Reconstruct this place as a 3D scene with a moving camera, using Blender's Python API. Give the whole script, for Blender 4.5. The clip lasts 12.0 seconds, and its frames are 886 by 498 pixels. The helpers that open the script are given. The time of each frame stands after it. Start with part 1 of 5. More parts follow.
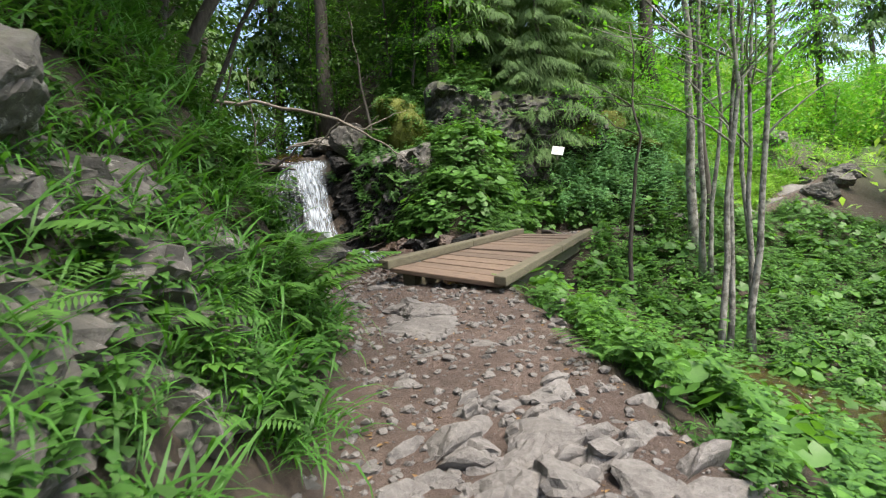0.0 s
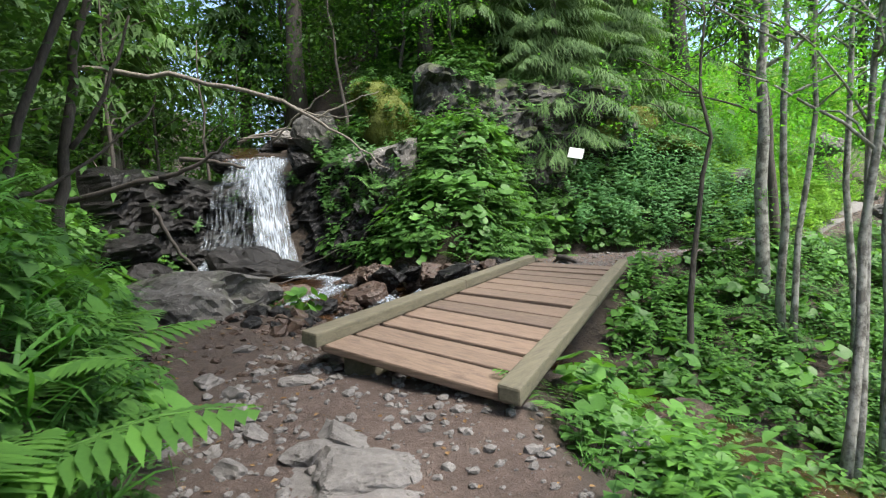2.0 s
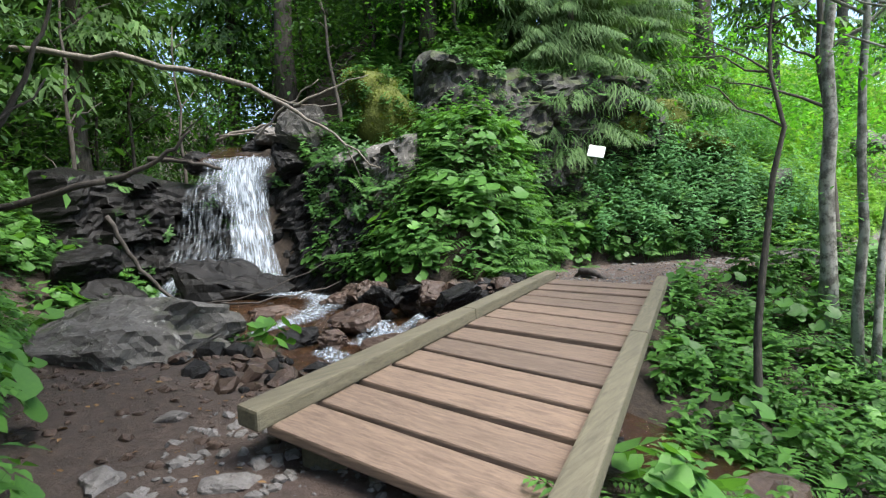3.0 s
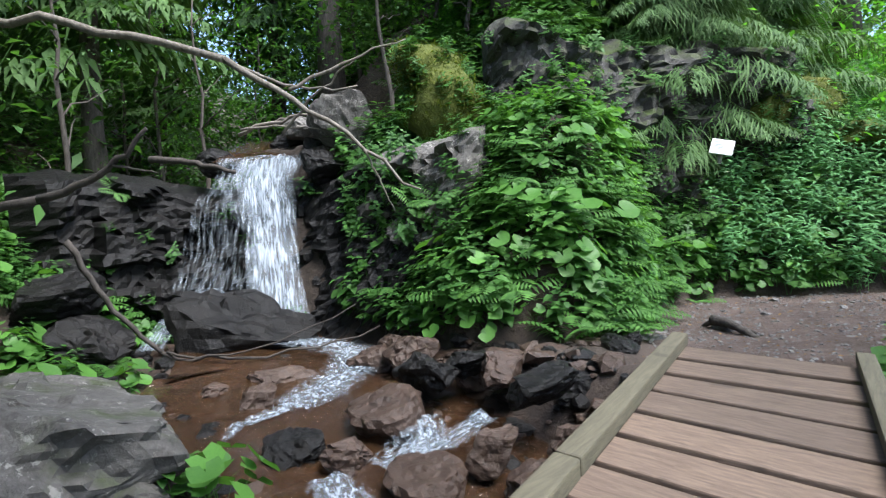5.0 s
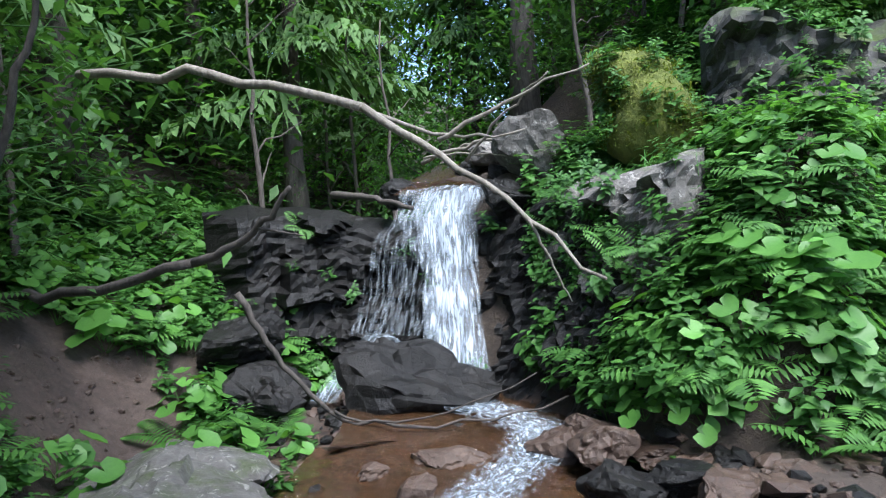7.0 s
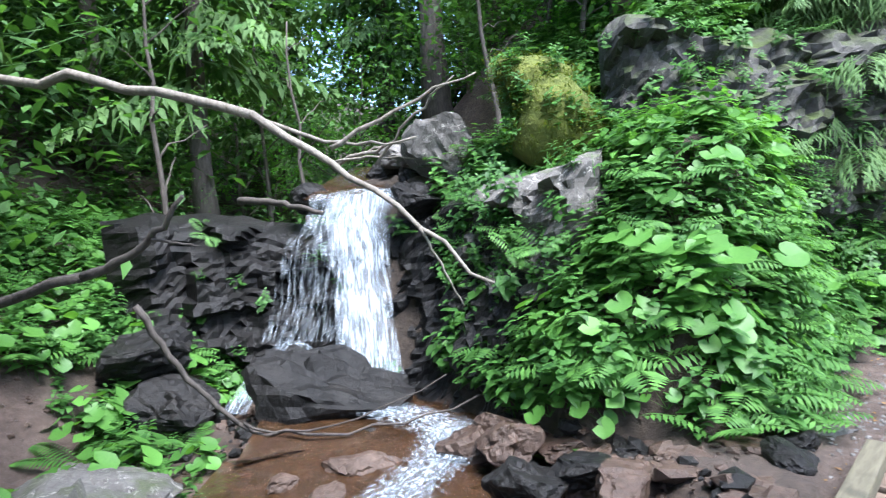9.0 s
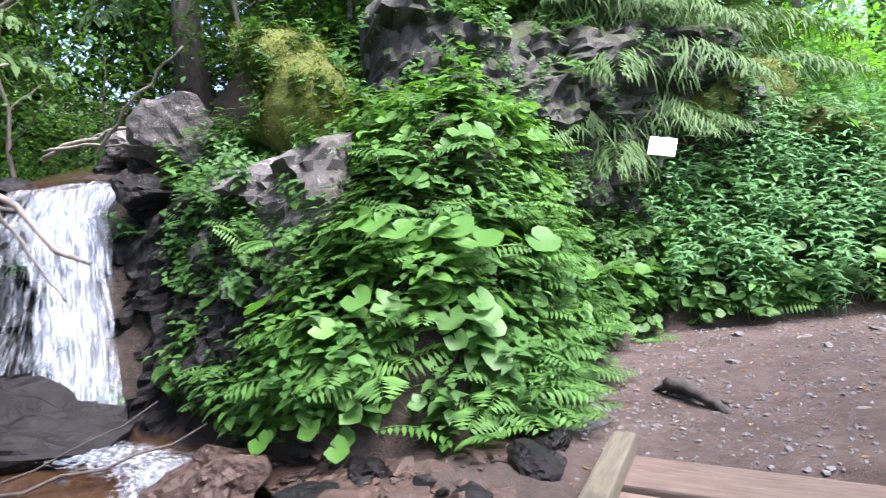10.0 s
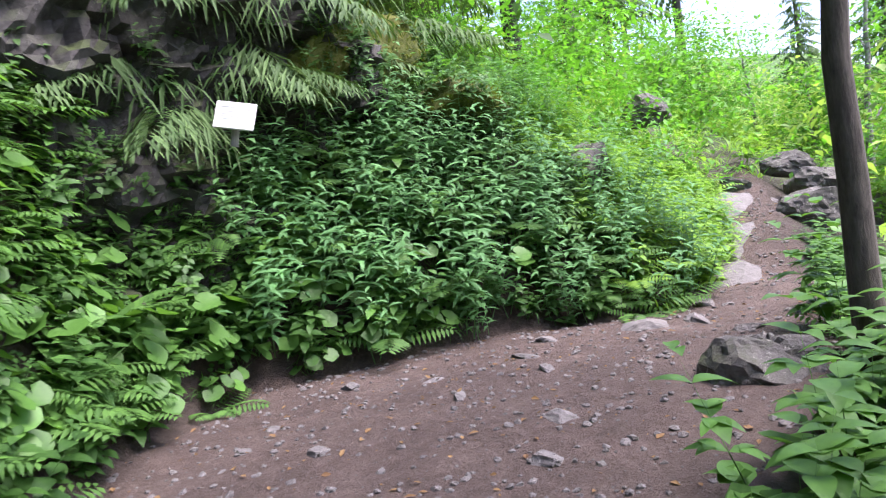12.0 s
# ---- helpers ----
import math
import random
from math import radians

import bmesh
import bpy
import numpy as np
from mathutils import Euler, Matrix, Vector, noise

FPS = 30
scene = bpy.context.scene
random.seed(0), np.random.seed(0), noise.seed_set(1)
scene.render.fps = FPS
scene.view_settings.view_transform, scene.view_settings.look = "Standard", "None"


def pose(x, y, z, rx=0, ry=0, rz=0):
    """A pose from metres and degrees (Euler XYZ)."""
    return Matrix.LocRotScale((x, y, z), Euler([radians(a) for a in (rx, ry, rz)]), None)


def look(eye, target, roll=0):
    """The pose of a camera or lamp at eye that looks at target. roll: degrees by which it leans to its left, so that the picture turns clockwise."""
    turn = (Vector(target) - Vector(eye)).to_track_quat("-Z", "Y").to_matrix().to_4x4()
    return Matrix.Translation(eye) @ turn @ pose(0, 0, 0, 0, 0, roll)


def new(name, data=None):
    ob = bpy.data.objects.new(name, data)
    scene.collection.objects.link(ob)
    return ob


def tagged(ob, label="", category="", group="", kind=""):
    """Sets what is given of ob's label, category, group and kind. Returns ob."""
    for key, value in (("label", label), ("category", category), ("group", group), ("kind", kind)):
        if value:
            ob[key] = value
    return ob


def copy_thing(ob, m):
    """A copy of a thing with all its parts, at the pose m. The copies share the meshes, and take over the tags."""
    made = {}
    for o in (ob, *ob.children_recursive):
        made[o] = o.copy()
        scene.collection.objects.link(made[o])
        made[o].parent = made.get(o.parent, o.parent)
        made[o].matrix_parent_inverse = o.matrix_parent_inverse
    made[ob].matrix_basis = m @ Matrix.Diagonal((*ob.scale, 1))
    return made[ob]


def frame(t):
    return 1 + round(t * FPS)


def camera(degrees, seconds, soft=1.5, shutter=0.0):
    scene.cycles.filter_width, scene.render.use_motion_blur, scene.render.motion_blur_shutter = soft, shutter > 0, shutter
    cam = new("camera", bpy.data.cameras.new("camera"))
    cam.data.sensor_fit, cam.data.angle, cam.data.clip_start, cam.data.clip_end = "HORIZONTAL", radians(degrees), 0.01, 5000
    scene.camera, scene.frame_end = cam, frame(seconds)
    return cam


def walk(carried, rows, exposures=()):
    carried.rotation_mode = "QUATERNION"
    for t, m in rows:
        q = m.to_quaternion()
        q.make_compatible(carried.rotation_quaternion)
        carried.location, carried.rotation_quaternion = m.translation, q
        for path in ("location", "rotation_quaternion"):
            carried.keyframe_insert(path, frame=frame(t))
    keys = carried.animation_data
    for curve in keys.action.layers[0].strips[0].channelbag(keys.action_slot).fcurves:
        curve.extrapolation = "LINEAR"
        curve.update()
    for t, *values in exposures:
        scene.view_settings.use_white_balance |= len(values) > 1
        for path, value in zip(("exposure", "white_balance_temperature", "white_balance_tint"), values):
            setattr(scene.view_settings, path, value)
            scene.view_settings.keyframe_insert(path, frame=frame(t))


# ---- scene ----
cam = camera(68.0, 12.0, soft=1.2, shutter=0.15)
PATH = [
    (0, (1.073, -0.481, 0.263), (0.763, 1.494, 0.214), -4.2),
    (0.5, (1.04, 0.382, 0.351), (0.737, 2.359, 0.3), -3.6),
    (1, (0.895, 1.169, 0.367), (0.598, 3.146, 0.313), -2.8),
    (1.5, (0.83, 1.853, 0.563), (0.533, 3.83, 0.512), -2.8),
    (2, (0.806, 2.667, 0.64), (0.502, 4.643, 0.587), -2.6),
    (2.5, (0.73, 3.406, 0.687), (0.418, 5.381, 0.641), -2.6),
    (4.5, (0.226, 6.068, 1.052), (-0.187, 8.023, 0.986), -2.5),
    (5, (0.187, 6.579, 1.215), (-0.345, 8.506, 1.135), -2.1),
    (5.5, (0.13, 7.0, 1.494), (-0.623, 8.851, 1.411), -1.7),
    (6, (0.02, 7.342, 1.592), (-0.865, 9.134, 1.507), -1.5),
    (6.5, (-0.058, 7.554, 1.652), (-1.106, 9.255, 1.579), -1.2),
    (8.5, (0.134, 7.73, 1.645), (-1.001, 9.376, 1.604), -3.4),
    (9, (0.113, 7.716, 1.677), (-0.788, 9.5, 1.61), -3.8),
    (9.5, (0.179, 8.025, 1.633), (-0.461, 9.918, 1.549), -5.0),
    (10, (0.397, 8.655, 1.428), (0.023, 10.619, 1.365), -5.2),
    (10.5, (0.582, 9.118, 1.42), (0.453, 11.112, 1.339), -6.1),
    (11, (1.004, 9.981, 1.281), (1.157, 11.973, 1.2), -7.8),
    (11.5, (1.315, 10.642, 1.236), (1.662, 12.609, 1.134), -7.6),
    (12, (1.597, 11.211, 1.204), (2.115, 13.139, 1.086), -7.8),
]
walk(cam, [(t, look(eye, target, roll)) for t, eye, target, roll in PATH], (
    (0, 1.5, 6800, 11), (2.5, 1.62, 6300, 10), (4.5, 1.6, 5900, 11), (6.5, 1.7, 5600, 11), (8.5, 2.35, 5500, 12), (9.5, 2.4, 5650, 17), (10.5, 2.3, 6050, 30), (12, 1.9, 6050, 31)))

# ---- light ----
world = bpy.data.worlds.new("sky")
scene.world = world
world.use_nodes = True
wt = world.node_tree
sky = wt.nodes.new("ShaderNodeTexSky")
sky.sky_type = "NISHITA"
sky.sun_disc = False
sky.sun_elevation, sky.sun_rotation = radians(62), radians(117)
sky.air_density, sky.dust_density = 1.0, 2.5
wt.links.new(sky.outputs[0], wt.nodes["Background"].inputs[0])
wt.nodes["Background"].inputs[1].default_value = 0.15
sun_data = bpy.data.lights.new("sun", "SUN")
sun_data.energy, sun_data.angle, sun_data.color = 3.3, radians(34), (1.0, 0.96, 0.88)
sun = new("sun", sun_data)
sun.matrix_world = look((15.5, -8, 33), (0, 0, 0))

# ---- materials ----
def nodes(name):
    m = bpy.data.materials.new(name)
    m.use_nodes = True
    t = m.node_tree
    return m, t, t.nodes["Principled BSDF"]


def noise_tex(t, scale, detail=6.0, rough=0.6, vec=None, dist=0.0):
    n = t.nodes.new("ShaderNodeTexNoise")
    n.inputs["Scale"].default_value, n.inputs["Detail"].default_value = scale, detail
    n.inputs["Roughness"].default_value, n.inputs["Distortion"].default_value = rough, dist
    if vec is not None:
        t.links.new(vec, n.inputs["Vector"])
    return n.outputs["Fac"]


def ramp(t, fac, stops):
    r = t.nodes.new("ShaderNodeValToRGB")
    r.color_ramp.elements[0].position, r.color_ramp.elements[1].position = stops[0][0], stops[-1][0]
    r.color_ramp.elements[0].color, r.color_ramp.elements[1].color = (*stops[0][1], 1), (*stops[-1][1], 1)
    for p, c in stops[1:-1]:
        r.color_ramp.elements.new(p).color = (*c, 1)
    t.links.new(fac, r.inputs[0])
    return r.outputs[0]


def mix(t, fac, a, b, kind="MIX"):
    n = t.nodes.new("ShaderNodeMix")
    n.data_type, n.blend_type = "RGBA", kind
    for sock, v in ((n.inputs[0], fac), (n.inputs[6], a), (n.inputs[7], b)):
        if isinstance(v, (float, int)):
            sock.default_value = v
        elif isinstance(v, tuple):
            sock.default_value = (*v, 1)
        else:
            t.links.new(v, sock)
    return n.outputs[2]


def maths(t, op, a, b=0.0, clamp=False):
    n = t.nodes.new("ShaderNodeMath")
    n.operation, n.use_clamp = op, clamp
    for sock, v in zip(n.inputs, (a, b)):
        if isinstance(v, (float, int)):
            sock.default_value = v
        else:
            t.links.new(v, sock)
    return n.outputs[0]


def bump(t, shader, height, strength=0.5, dist=0.02):
    b = t.nodes.new("ShaderNodeBump")
    b.inputs["Strength"].default_value, b.inputs["Distance"].default_value = strength, dist
    t.links.new(height, b.inputs["Height"])
    t.links.new(b.outputs[0], shader.inputs["Normal"])


def coords(t, stretch=(1, 1, 1), kind="Object"):
    c = t.nodes.new("ShaderNodeTexCoord")
    m = t.nodes.new("ShaderNodeMapping")
    m.inputs["Scale"].default_value = stretch
    t.links.new(c.outputs[kind], m.inputs["Vector"])
    return m.outputs[0]


def world_pos(t):
    return t.nodes.new("ShaderNodeNewGeometry").outputs["Position"]


def up_facing(t, lo, hi):
    g = t.nodes.new("ShaderNodeNewGeometry")
    s = t.nodes.new("ShaderNodeSeparateXYZ")
    t.links.new(g.outputs["Normal"], s.inputs[0])
    r = t.nodes.new("ShaderNodeMapRange")
    r.inputs[1].default_value, r.inputs[2].default_value = lo, hi
    t.links.new(s.outputs[2], r.inputs[0])
    return r.outputs[0]


def rock_material(name, dark, mid, light, rough=0.85, moss=0.0, lichen=0.0, moss_col=(0.05, 0.075, 0.012), spec=0.4):
    m, t, p = nodes(name)
    pos = world_pos(t)
    big, fine = noise_tex(t, 1.7, 8, 0.65, pos, 0.6), noise_tex(t, 19, 8, 0.7, pos)
    col = ramp(t, big, ((0.25, dark), (0.5, mid), (0.75, light)))
    col = mix(t, 0.55, col, ramp(t, fine, ((0.3, dark), (0.55, mid), (0.8, light))))
    if lichen:
        spot = maths(t, "GREATER_THAN", noise_tex(t, 9, 8, 0.8, pos, 0.5), 0.92 - lichen)
        col = mix(t, spot, col, tuple(c * 1.15 for c in light))
    if moss:
        fac = maths(t, "MULTIPLY", up_facing(t, 0.25, 0.8), ramp(t, noise_tex(t, 2.3, 5, 0.6, pos), ((1 - moss - 0.12, (0, 0, 0)), (1 - moss + 0.1, (1, 1, 1)))))
        green = ramp(t, noise_tex(t, 30, 4, 0.6, pos), ((0.3, tuple(c * 0.5 for c in moss_col)), (0.7, moss_col)))
        col = mix(t, fac, col, green)
    t.links.new(col, p.inputs["Base Color"])
    p.inputs["Roughness"].default_value, p.inputs["Specular IOR Level"].default_value = rough, spec
    v = t.nodes.new("ShaderNodeTexVoronoi")
    v.feature = "DISTANCE_TO_EDGE"
    v.inputs["Scale"].default_value = 3.1
    t.links.new(pos, v.inputs["Vector"])
    crack = maths(t, "MINIMUM", maths(t, "MULTIPLY", v.outputs["Distance"], 6.0), 0.5)
    bump(t, p, maths(t, "ADD", maths(t, "ADD", big, maths(t, "MULTIPLY", fine, 0.5)), maths(t, "MULTIPLY", crack, 0.12)), 0.9, 0.05)
    return m


def leaf_material(name, low, high, shine=0.45, through_col=1.0, spread=0.35):
    m, t, p = nodes(name)
    g = t.nodes.new("ShaderNodeNewGeometry")
    col = ramp(t, g.outputs["Random Per Island"], ((0.0, low), (0.75, high), (1.0, tuple(min(1, c * 1.5) for c in high))))
    pos = world_pos(t)
    col = mix(t, spread, col, ramp(t, noise_tex(t, 0.9, 4, 0.6, pos), ((0.3, low), (0.7, high))))
    col = mix(t, 0.25, col, ramp(t, noise_tex(t, 55, 3, 0.6, pos), ((0.3, low), (0.75, high))))
    t.links.new(col, p.inputs["Base Color"])
    p.inputs["Roughness"].default_value = shine + 0.12
    p.inputs["Specular IOR Level"].default_value = 0.36
    tr = t.nodes.new("ShaderNodeBsdfTranslucent")
    t.links.new(mix(t, 1.0, col, (1.5 * through_col, 1.55 * through_col, 0.75 * through_col), "MULTIPLY"), tr.inputs[0])
    ms = t.nodes.new("ShaderNodeMixShader")
    ms.inputs[0].default_value = 0.4
    t.links.new(p.outputs[0], ms.inputs[1])
    t.links.new(tr.outputs[0], ms.inputs[2])
    t.links.new(ms.outputs[0], t.nodes["Material Output"].inputs[0])
    return m


def bark_material(name, dark, light, pale=None):
    m, t, p = nodes(name)
    pos = world_pos(t)
    mp = t.nodes.new("ShaderNodeMapping")
    mp.inputs["Scale"].default_value = (1, 1, 0.25)
    t.links.new(pos, mp.inputs["Vector"])
    grain = noise_tex(t, 28, 7, 0.7, mp.outputs[0])
    col = ramp(t, grain, ((0.3, dark), (0.7, light)))
    if pale:
        mp2 = t.nodes.new("ShaderNodeMapping")
        mp2.inputs["Scale"].default_value = (1.6, 1.6, 1.5)
        t.links.new(pos, mp2.inputs["Vector"])
        patch = ramp(t, noise_tex(t, 5.5, 5, 0.7, mp2.outputs[0]), ((0.42, (0, 0, 0)), (0.56, (1, 1, 1))))
        col = mix(t, patch, col, pale)
    t.links.new(col, p.inputs["Base Color"])
    p.inputs["Roughness"].default_value = 0.9
    bump(t, p, grain, 0.7, 0.02)
    return m


def plank_material(name, dark, light, axis=(1.2, 14, 14)):
    m, t, p = nodes(name)
    oi = t.nodes.new("ShaderNodeObjectInfo")
    c = t.nodes.new("ShaderNodeTexCoord")
    add = t.nodes.new("ShaderNodeVectorMath")
    t.links.new(c.outputs["Object"], add.inputs[0])
    comb = t.nodes.new("ShaderNodeCombineXYZ")
    t.links.new(maths(t, "MULTIPLY", oi.outputs["Random"], 37.0), comb.inputs[0])
    t.links.new(maths(t, "MULTIPLY", oi.outputs["Random"], 11.0), comb.inputs[1])
    t.links.new(comb.outputs[0], add.inputs[1])
    mp = t.nodes.new("ShaderNodeMapping")
    mp.inputs["Scale"].default_value = axis
    t.links.new(add.outputs[0], mp.inputs["Vector"])
    grain = noise_tex(t, 2.6, 8, 0.7, mp.outputs[0], 0.8)
    knots = noise_tex(t, 3.2, 3, 0.5, add.outputs[0])
    col = ramp(t, grain, ((0.25, dark), (0.7, light)))
    col = mix(t, ramp(t, knots, ((0.64, (0, 0, 0)), (0.74, (0.55, 0.55, 0.55)))), col, tuple(x * 0.45 for x in dark))
    tone = ramp(t, oi.outputs["Random"], ((0.0, (0.72, 0.7, 0.68)), (1.0, (1.15, 1.1, 1.05))))
    col = mix(t, 1.0, col, tone, "MULTIPLY")
    t.links.new(col, p.inputs["Base Color"])
    p.inputs["Roughness"].default_value = 0.78
    bump(t, p, grain, 0.5, 0.01)
    return m


ROCK_GREY = rock_material("grey_rock", (0.032, 0.03, 0.027), (0.095, 0.088, 0.079), (0.21, 0.2, 0.18), 0.85, 0.35, 0.33)
ROCK_WET = rock_material("wet_rock", (0.004, 0.004, 0.004), (0.011, 0.0105, 0.01), (0.03, 0.027, 0.024), 0.36, 0.1, spec=0.18)
ROCK_RUST = rock_material("rusty_rock", (0.018, 0.012, 0.009), (0.055, 0.034, 0.023), (0.14, 0.1, 0.075), 0.42, 0.1)
ROCK_PATH = rock_material("path_rock", (0.06, 0.054, 0.05), (0.135, 0.125, 0.117), (0.26, 0.245, 0.23), 0.85, 0.0, 0.15)
ROCK_CLIFF = rock_material("cliff_rock", (0.013, 0.012, 0.011), (0.042, 0.039, 0.035), (0.12, 0.115, 0.107), 0.85, 0.5, 0.3)
MOSS = rock_material("moss", (0.03, 0.045, 0.008), (0.075, 0.09, 0.013), (0.14, 0.13, 0.02), 0.95)
LEAF_HERB = leaf_material("herb_leaf", (0.022, 0.068, 0.014), (0.068, 0.172, 0.03), 0.42, 0.8)
LEAF_ROUND = leaf_material("round_leaf", (0.035, 0.1, 0.019), (0.102, 0.24, 0.04), 0.36, 0.8)
# colour raised above the other herbs to hold the sunlight below the sign
LEAF_BLUE = leaf_material("sunlit_willow_herb_leaf", (0.055, 0.15, 0.05), (0.125, 0.29, 0.1), 0.38, 0.8)
LEAF_FERN = leaf_material("fern_leaf", (0.032, 0.095, 0.018), (0.085, 0.2, 0.032), 0.5, 0.8)
LEAF_GRASS = leaf_material("grass_blade", (0.025, 0.09, 0.012), (0.07, 0.2, 0.028), 0.45, 0.8)
# yellow-green leaf, lightened so that its colour carries the sun
LEAF_MEADOW_SUN = leaf_material("sunlit_meadow_leaf", (0.08, 0.18, 0.018), (0.19, 0.36, 0.04), 0.5, 1.1)
LEAF_TREE = leaf_material("tree_leaf", (0.045, 0.15, 0.014), (0.11, 0.31, 0.028), 0.45, 1.2)
LEAF_SPRUCE = leaf_material("spruce_needles", (0.045, 0.1, 0.03), (0.11, 0.2, 0.056), 0.55, 0.4)
# tree leaf darkened in its colour to stand for forest shade
LEAF_SHADE = leaf_material("shaded_leaf", (0.024, 0.066, 0.014), (0.066, 0.155, 0.03), 0.5, 0.8)
BARK_DARK = bark_material("dark_bark", (0.025, 0.02, 0.016), (0.1, 0.085, 0.07))
BARK_PALE = bark_material("pale_birch_bark", (0.05, 0.045, 0.038), (0.16, 0.145, 0.125), (0.3, 0.285, 0.255))
BARK_DEAD = bark_material("dead_branch_bark", (0.1, 0.085, 0.065), (0.26, 0.23, 0.19))
BARK_WET = bark_material("wet_branch_bark", (0.02, 0.016, 0.013), (0.07, 0.058, 0.048))
PLANK = plank_material("weathered_planks", (0.055, 0.037, 0.026), (0.185, 0.134, 0.098))
BEAM = plank_material("grey_green_beam", (0.048, 0.045, 0.029), (0.135, 0.122, 0.08), (14, 1.2, 14))


def ground_material():
    m, t, p = nodes("forest_ground")
    pos = world_pos(t)
    a = t.nodes.new("ShaderNodeAttribute")
    a.attribute_name = "dirt"
    w = t.nodes.new("ShaderNodeAttribute")
    w.attribute_name = "wet"
    g = t.nodes.new("ShaderNodeAttribute")
    g.attribute_name = "grass"
    big, fine, grit = noise_tex(t, 1.3, 6, 0.6, pos), noise_tex(t, 14, 8, 0.7, pos), noise_tex(t, 70, 6, 0.7, pos)
    dirt = ramp(t, big, ((0.3, (0.055, 0.034, 0.025)), (0.5, (0.112, 0.073, 0.054)), (0.72, (0.19, 0.136, 0.108))))
    dirt = mix(t, 0.5, dirt, ramp(t, fine, ((0.32, (0.026, 0.017, 0.013)), (0.7, (0.155, 0.115, 0.096)))))
    dirt = mix(t, ramp(t, noise_tex(t, 4.5, 7, 0.7, pos, 0.6), ((0.4, (0.45, 0.45, 0.45)), (0.58, (0, 0, 0)))), dirt, (0.055, 0.036, 0.027))
    dirt = mix(t, ramp(t, grit, ((0.6, (0, 0, 0)), (0.72, (0.7, 0.7, 0.7)))), dirt, (0.27, 0.235, 0.21))
    soil = ramp(t, fine, ((0.3, (0.022, 0.016, 0.011)), (0.55, (0.05, 0.036, 0.025)), (0.8, (0.09, 0.068, 0.046))))
    green = ramp(t, fine, ((0.25, (0.02, 0.045, 0.008)), (0.55, (0.055, 0.12, 0.018)), (0.85, (0.12, 0.2, 0.035))))
    soil = mix(t, g.outputs["Fac"], soil, green)
    col = mix(t, a.outputs["Fac"], soil, dirt)
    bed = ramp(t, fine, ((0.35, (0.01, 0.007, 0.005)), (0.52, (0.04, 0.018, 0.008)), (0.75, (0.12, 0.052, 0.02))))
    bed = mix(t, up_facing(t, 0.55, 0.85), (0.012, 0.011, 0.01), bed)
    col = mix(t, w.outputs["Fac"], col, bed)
    t.links.new(col, p.inputs["Base Color"])
    p.inputs["Roughness"].default_value = 0.92
    bump(t, p, maths(t, "ADD", fine, maths(t, "MULTIPLY", grit, 0.6)), 1.0, 0.05)
    return m


def water_material():
    m, t, p = nodes("stream_water")
    pos = world_pos(t)
    p.inputs["Base Color"].default_value = (0.3, 0.16, 0.075, 1)
    p.inputs["Roughness"].default_value = 0.06
    p.inputs["IOR"].default_value = 1.33
    p.inputs["Transmission Weight"].default_value = 0.9
    bump(t, p, noise_tex(t, 11, 6, 0.65, pos, 1.2), 0.7, 0.06)
    return m


def foam_material():
    m, t, p = nodes("white_water")
    pos = world_pos(t)
    flow = t.nodes.new("ShaderNodeCombineXYZ")
    for k, key in enumerate(("across", "along")):
        at = t.nodes.new("ShaderNodeAttribute")
        at.attribute_name = key
        t.links.new(at.outputs["Fac"], flow.inputs[k])
    streak = maths(t, "ADD", maths(t, "MULTIPLY", maths(t, "SUBTRACT", noise_tex(t, 30, 8, 0.62, flow.outputs[0], 0.35), 0.5), 1.5), 0.5)
    t.links.new(ramp(t, streak, ((0.1, (0.08, 0.1, 0.125)), (0.5, (0.23, 0.27, 0.31)), (0.95, (0.48, 0.52, 0.56)))), p.inputs["Base Color"])
    p.inputs["Roughness"].default_value = 0.65
    a = t.nodes.new("ShaderNodeAttribute")
    a.attribute_name = "cover"
    lim = maths(t, "ADD", maths(t, "MULTIPLY", a.outputs["Fac"], 1.0), maths(t, "SUBTRACT", streak, 0.5))
    t.links.new(ramp(t, lim, ((0.32, (0, 0, 0)), (1.0, (0.96, 0.96, 0.96)))), p.inputs["Alpha"])
    bump(t, p, streak, 0.25, 0.02)
    return m


GROUND = ground_material()
WATER = water_material()
FOAM = foam_material()


def plain(name, col, rough=0.6, metal=0.0):
    m, t, p = nodes(name)
    pos = world_pos(t)
    t.links.new(ramp(t, noise_tex(t, 40, 4, 0.6, pos), ((0.3, tuple(c * 0.85 for c in col)), (0.7, col))), p.inputs["Base Color"])
    p.inputs["Roughness"].default_value, p.inputs["Metallic"].default_value = rough, metal
    return m


# ---- shape of the land ----
def lerp(v, pairs):
    return np.interp(v, [a for a, b in pairs], [b for a, b in pairs])


def smooth(a, b, v):
    k = np.clip((v - a) / (b - a), 0, 1)
    return k * k * (3 - 2 * k)


